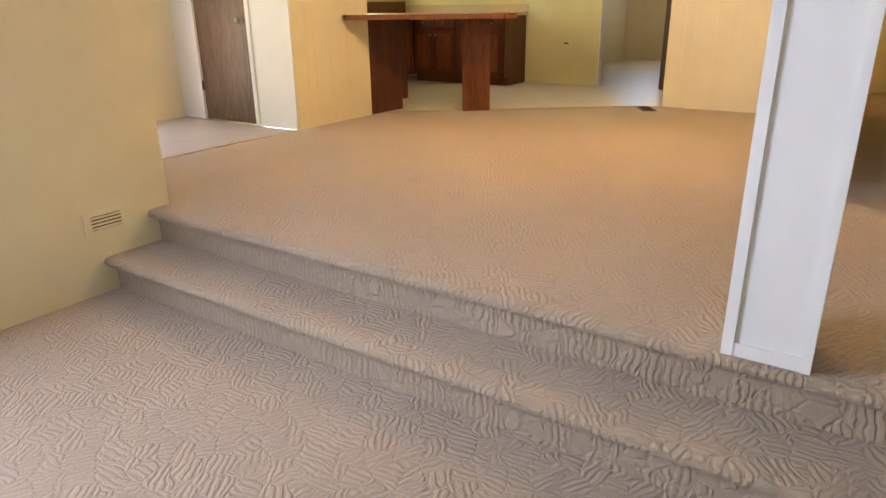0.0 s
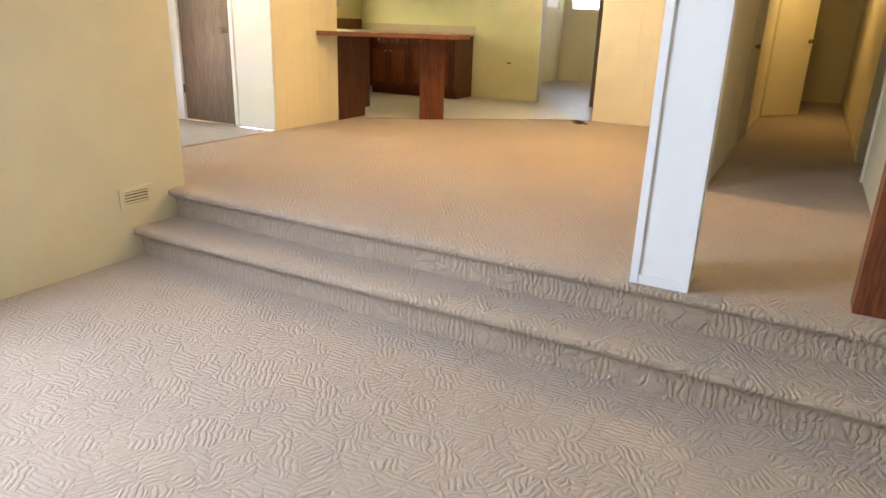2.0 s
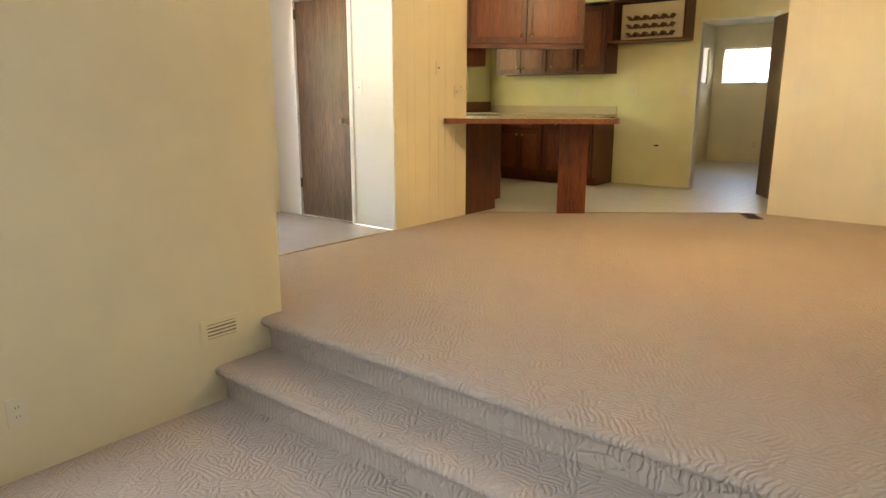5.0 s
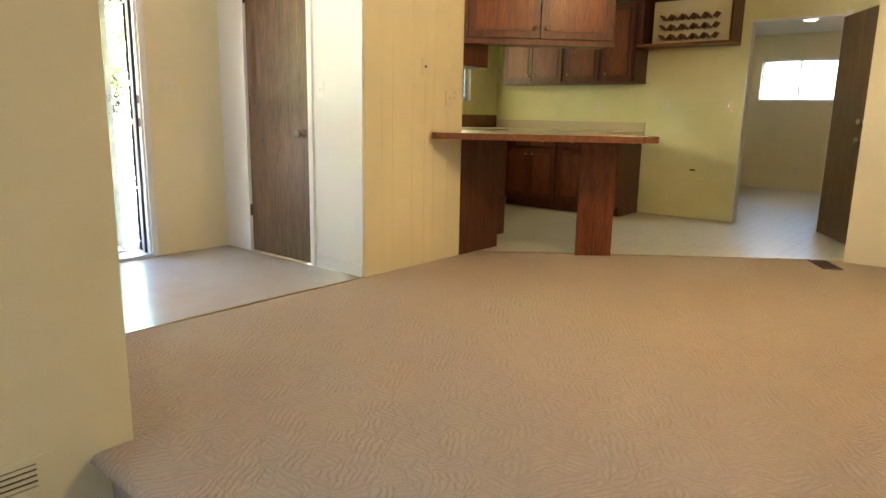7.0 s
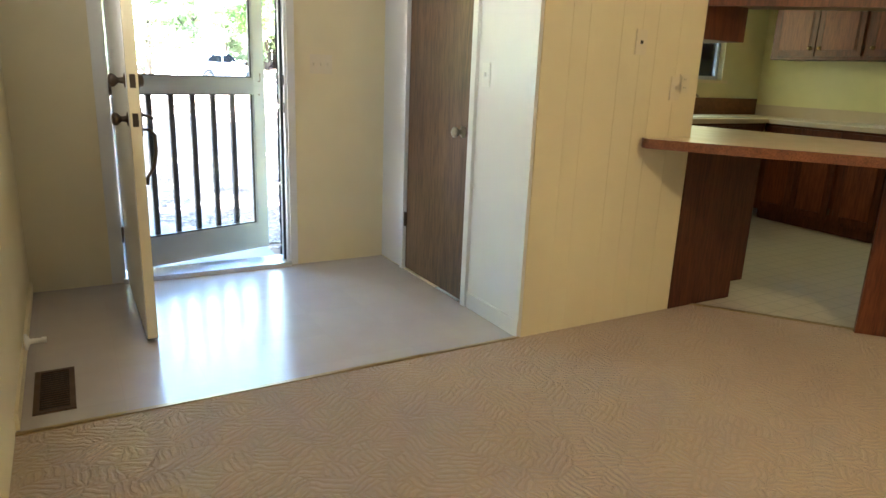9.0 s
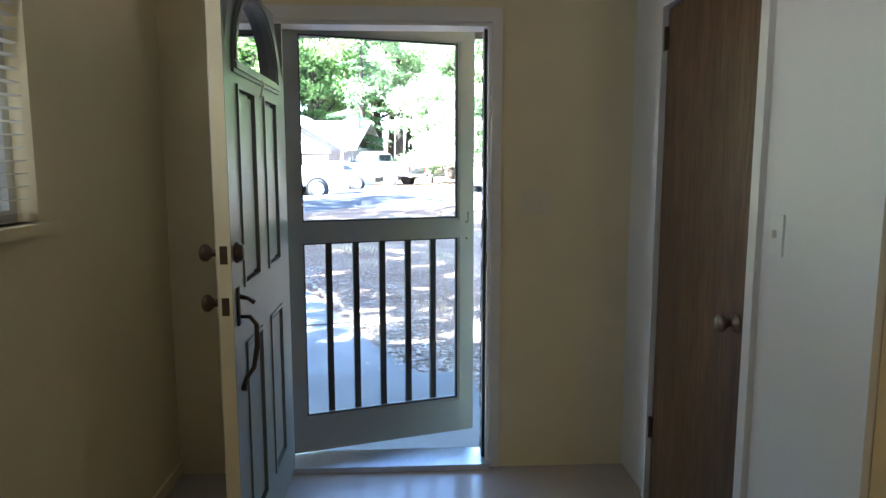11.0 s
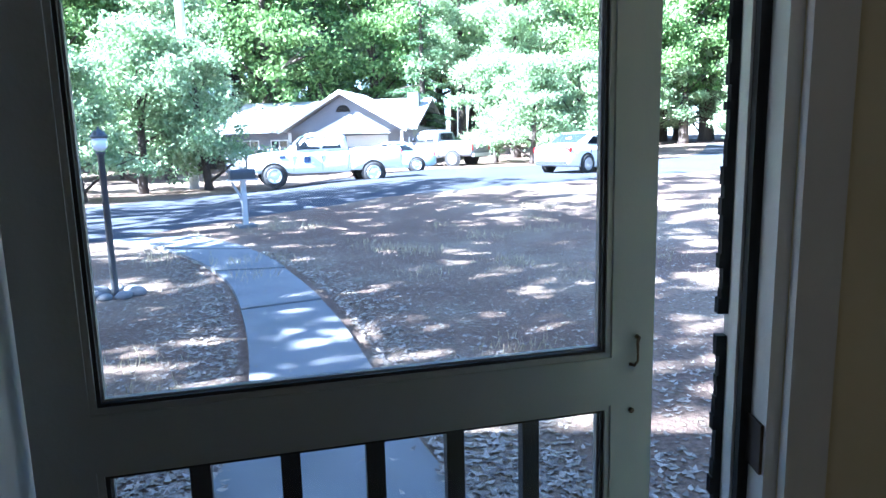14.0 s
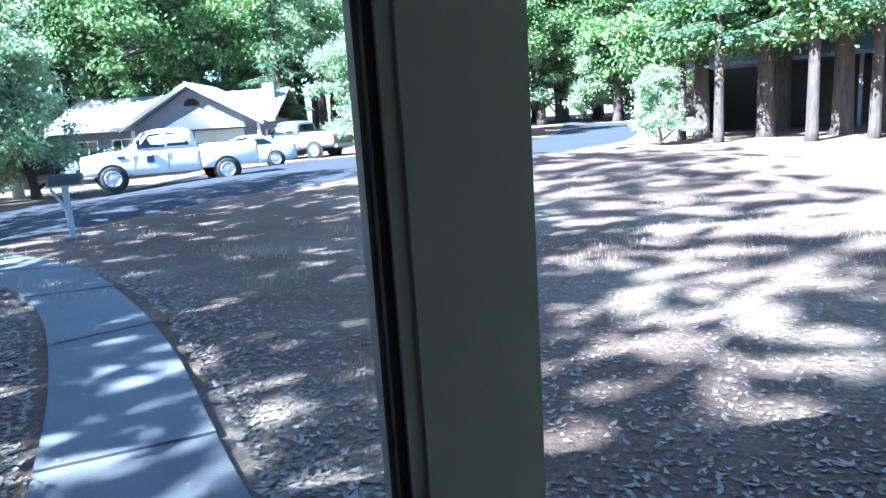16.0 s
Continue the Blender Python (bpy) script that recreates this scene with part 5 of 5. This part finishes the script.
def hull(bm, stations, width, tuck=0.0):
    """Body shell from stations (x, z low, z high, half-width factor), rounded across."""
    rings = []
    for x, z0, z1, f in stations:
        w = width / 2 * f
        h = z1 - z0
        ring = [(-w * 0.96, z0), (-w, z0 + 0.25 * h), (-w * 0.985, z0 + 0.7 * h), (-w * (0.93 - tuck), z1 - 0.05 * h), (-w * (0.8 - tuck), z1), (0, z1 + 0.012), (w * (0.8 - tuck), z1), (w * (0.93 - tuck), z1 - 0.05 * h), (w * 0.985, z0 + 0.7 * h), (w, z0 + 0.25 * h), (w * 0.96, z0)]
        rings.append([bm.verts.new((x, y, z)) for y, z in ring])
    for a, b in zip(rings, rings[1:]):
        for k in range(len(a)):
            j = (k + 1) % len(a)
            bm.faces.new((a[k], a[j], b[j], b[k]))
    bm.faces.new(rings[0])
    bm.faces.new(rings[-1][::-1])


def arches(root, wheels, r, width):
    for x in wheels:
        for s in (-1, 1):
            bm = bmesh.new()
            lathe(bm, [(r * 1.2, 0), (r * 1.2, 0.012), (0.02, 0.012)], pose(x, s * (width / 2 - 0.004), r * 1.02, -90 * s, 0, 0), 24)
            part("wheel_arch", bm, DARK, root)


def side_glass(root, pts, width, mat=CARGLASS, name="side_window"):
    """A window pane in the side of a cabin, from (x, z) corners; the top leans in."""
    for s in (-1, 1):
        bm = bmesh.new()
        z0, z1 = min(p[1] for p in pts), max(p[1] for p in pts)
        for off in (0.0,):
            vs = [bm.verts.new((x, s * (width / 2 + 0.006 - 0.035 * (z - z0) / (z1 - z0)), z)) for x, z in pts]
            bm.faces.new(vs)
        bmesh.ops.solidify(bm, geom=bm.faces[:], thickness=0.01)
        part(name, bm, mat, root)


def pickup(m, paint_mat, label, wb=3.75, caps=True, decal=True):
    root = thing("pickup_truck", m, label, "truck")
    W, R = 2.0, 0.40
    f, b = wb / 2, -wb / 2
    bm = bmesh.new()
    hull(bm, [(f + 0.92, 0.55, 0.98, 0.9), (f + 0.84, 0.52, 1.16, 0.97), (f + 0.2, 0.5, 1.25, 1.0), (f - 0.55, 0.5, 1.30, 1.0), (f - 0.62, 0.46, 1.28, 1.0), (b + 0.95, 0.46, 1.28, 1.0), (b + 0.9, 0.5, 1.30, 1.0)], W)
    part("body", bm, paint_mat, root, "", True)
    bm = bmesh.new()
    hull(bm, [(b + 0.87, 0.52, 1.36, 1.0), (b + 0.5, 0.52, 1.37, 1.0), (b - 1.05, 0.55, 1.36, 1.0), (b - 1.15, 0.58, 1.34, 0.97)], W)
    part("bed", bm, paint_mat, root, "", True)
    part("bed_floor", boxes((b - 1.05, b + 0.8, -0.8, 0.8, 1.372, 1.385)), DARK, root)
    bm = bmesh.new()
    hull(bm, [(f - 0.6, 1.24, 1.30, 0.92), (f - 0.98, 1.24, 1.62, 0.93), (f - 1.30, 1.24, 1.90, 0.94), (f - 1.6, 1.24, 1.96, 0.94), (b + 1.35, 1.24, 1.96, 0.94), (b + 1.02, 1.24, 1.84, 0.93), (b + 0.95, 1.24, 1.30, 0.92)], W, 0.1)
    part("cab", bm, paint_mat, root, "", True)
    side_glass(root, [(f - 0.86, 1.34), (f - 1.26, 1.80), (f - 1.72, 1.82), (f - 1.72, 1.34)], W * 0.94)
    side_glass(root, [(f - 1.82, 1.36), (f - 1.82, 1.82), (b + 1.34, 1.80), (b + 1.22, 1.36)], W * 0.94)
    bm = bmesh.new()
    box(bm, -0.40, 0.40, -0.76, 0.76, 0, 0.012, pose(f - 0.93, 0, 1.60, 0, 45, 0))
    part("windscreen", bm, CARGLASS, root)
    part("rear_window", boxes((b + 0.93, b + 0.96, -0.6, 0.6, 1.45, 1.78)), CARGLASS, root)
    part("grille", softbox(f + 0.86, f + 0.94, -0.62, 0.62, 0.66, 1.12, 0.02), BLACKSTEEL, root)
    for s in (-1, 1):
        part("headlight", softbox(f + 0.80, f + 0.92, s * 0.75 - 0.16, s * 0.75 + 0.16, 0.80, 1.08, 0.02), CLEARLENS, root)
        part("tail_light", softbox(b - 1.17, b - 1.12, s * 0.9 - 0.06, s * 0.9 + 0.06, 0.85, 1.22, 0.01), REDLENS, root)
        part("mirror", softbox(f - 0.95, f - 0.83, s * 1.12 - 0.10, s * 1.12 + 0.10, 1.32, 1.62, 0.03), BLACKSTEEL, root)
        part("door_handle", softbox(f - 1.75, f - 1.6, s * 1.0 - 0.01, s * 1.0 + 0.02, 1.16, 1.19, 0.005), BLACKSTEEL, root)
        for x in (f - 0.72, f - 1.80, b + 0.98):
            part("door_seam", boxes((x, x + 0.014, s * 0.985 - 0.018, s * 0.985 + 0.018, 0.58, 1.24)), DARK, root)
    part("bumper", softbox(f + 0.88, f + 1.02, -0.95, 0.95, 0.46, 0.72, 0.05), BLACKSTEEL, root)
    part("bumper", softbox(b - 1.28, b - 1.14, -0.92, 0.92, 0.52, 0.70, 0.04), ALU, root)
    if decal:
        for s in (-1, 1):
            part("door_emblem", boxes((f - 1.35, f - 1.1, s * 1.0 - 0.006, s * 1.0 + 0.006, 0.85, 1.08)), STARMARK, root, "dark blue emblem")
            part("fender_emblem", boxes((f - 0.45, f - 0.2, s * 1.0 - 0.006, s * 1.0 + 0.006, 1.02, 1.14)), STARMARK, root, "dark emblem")
    arches(root, (f, b), R, W)
    for x in (f, b):
        for s in (-1, 1):
            wheel(root, x, s * (W / 2 - 0.085), R, 0.26, s, ALU)
    return root


def sedan(m, paint_mat, label):
    root = thing("sedan_car", m, label, "car")
    W, R = 1.80, 0.33
    f, b = 1.40, -1.40
    bm = bmesh.new()
    hull(bm, [(2.28, 0.36, 0.62, 0.8), (2.18, 0.26, 0.74, 0.93), (1.4, 0.22, 0.88, 1.0), (0.9, 0.2, 0.95, 1.0), (0, 0.2, 0.97, 1.0), (-1.2, 0.2, 0.98, 1.0), (-1.7, 0.24, 1.0, 0.99), (-2.22, 0.30, 0.97, 0.93), (-2.33, 0.40, 0.80, 0.86)], W)
    part("body", bm, paint_mat, root, "", True)
    bm = bmesh.new()
    hull(bm, [(0.95, 0.93, 0.97, 0.86), (0.5, 0.93, 1.25, 0.87), (0.15, 0.93, 1.41, 0.86), (-0.35, 0.93, 1.45, 0.86), (-0.9, 0.93, 1.42, 0.86), (-1.35, 0.93, 1.22, 0.86), (-1.78, 0.93, 1.0, 0.84)], W, 0.12)
    part("cabin", bm, paint_mat, root, "", True)
    side_glass(root, [(0.72, 1.0), (0.22, 1.32), (-0.28, 1.36), (-0.28, 1.0)], W * 0.87)
    side_glass(root, [(-0.36, 1.0), (-0.36, 1.36), (-0.88, 1.32), (-1.25, 1.10), (-1.25, 1.02)], W * 0.87)
    bm = bmesh.new()
    box(bm, -0.42, 0.42, -0.62, 0.62, 0, 0.012, pose(0.55, 0, 1.205, 0, 29, 0))
    part("windscreen", bm, CARGLASS, root)
    bm = bmesh.new()
    box(bm, -0.38, 0.38, -0.60, 0.60, 0, 0.012, pose(-1.33, 0, 1.225, 0, -25, 0))
    part("rear_window", bm, CARGLASS, root)
    for s in (-1, 1):
        part("headlight", softbox(2.08, 2.24, s * 0.68 - 0.16, s * 0.68 + 0.12, 0.56, 0.70, 0.02), CLEARLENS, root)
        part("tail_light", softbox(-2.30, -2.18, s * 0.66 - 0.16, s * 0.66 + 0.15, 0.76, 0.92, 0.02), REDLENS, root)
        part("mirror", softbox(0.55, 0.72, s * 0.95 - 0.08, s * 0.95 + 0.08, 0.98, 1.10, 0.03), paint_mat, root)
        for x in (0.78, -0.33, -1.2):
            part("door_seam", boxes((x, x + 0.012, s * 0.888 - 0.015, s * 0.888 + 0.015, 0.32, 0.93)), DARK, root)
    part("bumper_trim", softbox(-2.36, -2.30, -0.7, 0.7, 0.34, 0.46, 0.02), BLACKSTEEL, root)
    part("number_plate", softbox(-2.352, -2.335, -0.16, 0.16, 0.62, 0.74, 0.005), CARBLUE, root)
    arches(root, (f, b), R, W)
    for x in (f, b):
        for s in (-1, 1):
            wheel(root, x, s * (W / 2 - 0.065), R, 0.21, s, ALU)
    return root


def parked(make, x, y, heading, *args):
    return make(pose(x, y, ground_z(x, y) + 0.03, 0, 0, heading), *args)


parked(pickup, -27.9, -4.8, -69, CARWHITE, "white pickup truck with dark emblems parked at the road")
parked(sedan, -27.3, 5.6, 133, CARWHITE, "white sedan car parked on the road")
tr2 = pickup(pose(-39.0, -0.9, ground_z(-39, -0.9), 0, 0, -120), CARGREY, "grey pickup truck with an open bed", 3.5, True, False)
parked(sedan, -34.0, -3.0, -80, CARBLUE, "pale blue car parked behind the white truck")


# ---- house across the road ----
hx, hy = -44.0, -7.6
far = thing("house", pose(hx, hy, ground_z(hx, hy), 0, 0, -8), "single-storey grey house with a gabled porch", "house")
bm = bmesh.new()
box(bm, -9, 0, -7.5, 5.2, 0, 2.7)
part("wall", bm, SIDING, far)


def gable(bm, x0, x1, y0, y1, z0, ridge, t=0.16):
    """Two roof slopes with the ridge along x."""
    ym = (y0 + y1) / 2
    for ya, yb in ((y0, ym), (y1, ym)):
        pts = [(ya, z0), (yb, ridge), (yb, ridge + t), (ya, z0 + t)]
        lo = [bm.verts.new((x0, y, z)) for y, z in pts]
        hi = [bm.verts.new((x1, y, z)) for y, z in pts]
        bm.faces.new(lo)
        bm.faces.new(hi[::-1])
        for i in range(4):
            j = (i + 1) % 4
            bm.faces.new((lo[i], hi[i], hi[j], lo[j]))


bm = bmesh.new()
lo = [(0.6, 2.5), (-4.5, 4.5), (-9.6, 2.5)]
for (xa, za), (xb, zb) in zip(lo, lo[1:]):
    prism(bm, [(xa, za), (xb, zb), (xb, zb + 0.16), (xa, za + 0.16)], -8.0, 5.6, Matrix(((1, 0, 0, 0), (0, 0, 1, 0), (0, 1, 0, 0), (0, 0, 0, 1))))
part("roof", bm, ROOFING, far)
bm = bmesh.new()
gable(bm, -4.0, 1.6, -2.9, 5.1, 2.45, 4.75)
part("porch_roof", bm, ROOFING, far)
bm = bmesh.new()
prism(bm, [(-2.6, 2.45), (4.8, 2.45), (1.1, 4.66)], 0.9, 1.0, Matrix(((0, 0, 1, 0), (1, 0, 0, 0), (0, 1, 0, 0), (0, 0, 0, 1))))
part("gable_wall", bm, SIDING, far)
bm = bmesh.new()
for ya, yb in ((-2.95, 1.1), (5.15, 1.1)):
    prism(bm, [(ya, 2.36), (yb, 4.68), (yb, 4.92), (ya, 2.60)], 1.6, 1.66, Matrix(((0, 0, 1, 0), (1, 0, 0, 0), (0, 1, 0, 0), (0, 0, 0, 1))))
part("bargeboard", bm, WHITE, far)
bm = bmesh.new()
prism(bm, [(0.65 + 0.45 * (1 - math.cos(math.pi * k / 8)), 3.62 + 0.42 * math.sin(math.pi * k / 8)) for k in range(9)], 1.0, 1.04, Matrix(((0, 0, 1, 0), (1, 0, 0, 0), (0, 1, 0, 0), (0, 0, 0, 1))))
part("gable_vent", bm, DARK, far)
# sunlit patch of the lower gable, put in as a white triangle
bm = bmesh.new()
prism(bm, [(-0.9, 2.30), (4.1, 2.30), (1.6, 3.45)], 1.3, 1.42, Matrix(((0, 0, 1, 0), (1, 0, 0, 0), (0, 1, 0, 0), (0, 0, 0, 1))))
part("porch_pediment", bm, WHITE, far, "white triangle for the sunlit lower gable")
part("garage_door", softbox(0.0, 0.05, -1.8, 3.6, 0, 2.2, 0.01), WHITE, far)
for y in (-2.5, 4.7):
    part("porch_post", softbox(0.8, 0.95, y - 0.08, y + 0.08, 0, 2.5, 0.01), WHITE, far)
for y in (-6.2, -4.2):
    wn = part("window", boxes((0.0, 0.05, y, y + 1.2, 0.95, 2.05)), WHITE, far)
    part("pane", boxes((0.05, 0.06, y + 0.08, y + 0.56, 1.03, 1.97), (0.05, 0.06, y + 0.64, y + 1.12, 1.03, 1.97)), CARGLASS, wn)
bm = softbox(-3.4, -2.6, 4.3, 5.0, 3.2, 4.9, 0.01)
part("chimney", bm, SIDING, far)
# open shed in the woods to the north
hb = thing("shed", pose(-27.8, 20.9, ground_z(-27.8, 20.9), 0, 0, 52), "open-fronted shed under the trees, coloured dark for their shade", "shed")
part("back_wall", boxes((-4.6, 4.6, 4.0, 4.15, 0, 2.9)), SHEDSHADED, hb)
for x in (-4.6, 4.45):
    part("side_wall", boxes((x, x + 0.15, 0.0, 4.0, 0, 2.9)), SHEDSHADED, hb)
bm = bmesh.new()
gable(bm, -5.0, 5.0, -0.7, 4.8, 2.8, 4.3)
part("roof", bm, SHADEBLUE, hb)
for x in (-4.3, -1.4, 1.5, 4.3):
    part("post", softbox(x - 0.07, x + 0.07, -0.1, 0.04, 0, 2.9, 0.01), SIDING, hb)

# ---- post lamp, mailbox, power pole ----
px, py = -9.85, -3.38
pl = thing("lamp_post", pose(px, py, ground_z(px, py)), "black garden lamp post with a glass lantern", "lamp post")
bm = bmesh.new()
lathe(bm, [(0.06, -0.1), (0.06, 0.04), (0.045, 0.07), (0.04, 0.5), (0.038, 1.72), (0.05, 1.74), (0.05, 1.77)], None, 12)
part("post", bm, BLACKSTEEL, pl, "", True)
bm = bmesh.new()
lathe(bm, [(0.05, 1.78), (0.085, 1.83), (0.085, 1.93)], None, 12)
part("lantern", bm, CLEARLENS, pl, "clear glass lantern", True)
bm = bmesh.new()
lathe(bm, [(0.10, 1.93), (0.10, 1.95), (0.06, 2.01), (0.012, 2.04), (0.012, 2.07)], None, 12)
part("cap", bm, BLACKSTEEL, pl, "", True)
for k in range(7):
    a = k * 0.9
    bm = bmesh.new()
    bmesh.ops.create_icosphere(bm, subdivisions=2, radius=0.09 + 0.02 * (k % 3))
    for v in bm.verts:
        v.co *= 1 + 0.25 * noise.noise(v.co * 9 + Vector((k, 0, 0)))
        v.co.z *= 0.6
    x, y = px + 0.24 * math.cos(a), py + 0.24 * math.sin(a)
    tagged(part("stone", bm, CONCRETE, None, "", True, pose(x, y, ground_z(x, y) + 0.03, 0, 0, 50 * k)), "grey stone ringing the lamp post base", "stone", "stones round the lamp post")
mx, my = -16.1, -3.85
mb = thing("mailbox", pose(mx, my, ground_z(mx, my), 0, 0, 35), "dark mailbox on a pale wooden post", "mailbox")
part("post", softbox(-0.05, 0.05, -0.05, 0.05, -0.2, 1.0, 0.006), POSTPAINT, mb)
part("shelf_board", softbox(-0.13, 0.13, -0.32, 0.30, 1.0, 1.03, 0.006), POSTPAINT, mb)
bm = bmesh.new()
sec = [(-0.09, 0.0), (-0.09, 0.12)] + [(-0.09 * math.cos(math.pi * k / 8), 0.12 + 0.09 * math.sin(math.pi * k / 8)) for k in range(1, 8)] + [(0.09, 0.12), (0.09, 0.0)]
prism(bm, [(x, z) for x, z in sec], -0.28, 0.26, Matrix(((1, 0, 0, 0), (0, 0, 1, 0), (0, 1, 0, 1.03), (0, 0, 0, 1))))
part("box", bm, BLACKSTEEL, mb)
bm = bmesh.new()
tube(bm, [(0, -0.02, 0.55), (0, -0.24, 0.98)], 0.03, 6)
part("brace", bm, POSTPAINT, mb)
part("footing", softbox(-0.2, 0.2, -0.2, 0.2, -0.1, 0.05, 0.03), CONCRETE, mb)
pp = thing("power_pole", pose(-30.2, -10.9, ground_z(-30.2, -10.9)), "tall pale wooden power pole", "power pole")
bm = bmesh.new()
tube(bm, [(0, 0, -0.5), (0, 0, 12.5)], [0.21, 0.15], 10)
part("pole", bm, WHITE, pp, "", True)
part("crossarm", softbox(-0.06, 0.06, -1.2, 1.2, 11.6, 11.72, 0.01), BARK, pp)
for k, (dz, dy) in enumerate(((11.8, -1.0), (11.8, 1.0), (9.0, 0.0))):
    bm = bmesh.new()
    a, b = Vector((-30.2, -10.9 + dy * 0.3, -0.2 + dz)), Vector((-30.5, 34.0 + dy, 1.0 + dz * 0.85))
    tube(bm, [tuple(a.lerp(b, i / 24) - Vector((0, 0, 1.6 * (1 - (2 * i / 24 - 1) ** 2)))) for i in range(25)], 0.018, 5)
    tagged(part("power_line", bm, CLEARLENS), "thin pale overhead power line", "cable", "overhead lines")

# ---- wall panelling, plank by plank ----
WIDTHS = [0.16, 0.10, 0.20, 0.13, 0.10, 0.16, 0.20, 0.13, 0.16, 0.10, 0.18, 0.14]


def planks(parent, axis, face, lo, hi, side):
    at, k = lo, 0
    while at < hi - 0.01:
        w = min(WIDTHS[k % len(WIDTHS)], hi - at)
        bm = bmesh.new()
        g = 0.0008
        if axis == "x":
            box(bm, *sorted((face, face + side * 0.004)), at + g, at + w - g, 0.0, H - 0.001)
        else:
            box(bm, at + g, at + w - g, *sorted((face, face + side * 0.004)), 0.0, H - 0.001)
        part("plank", bm, PANEL, parent)
        at += w
        k += 1


planks(YELLOW, "x", XW, 2.062, 3.082, 1)
planks(NORTH, "y", 5.05, 1.27, 2.88, -1)
# the patterns from which the trees were copied are not part of the place
for kind in (OAK, OAK2, FAROAK, FAROAK2, SCRUB, TALL, CEDAR, CEDAR2, PINE):
    for o in (*kind.children_recursive, kind):
        bpy.data.objects.remove(o)
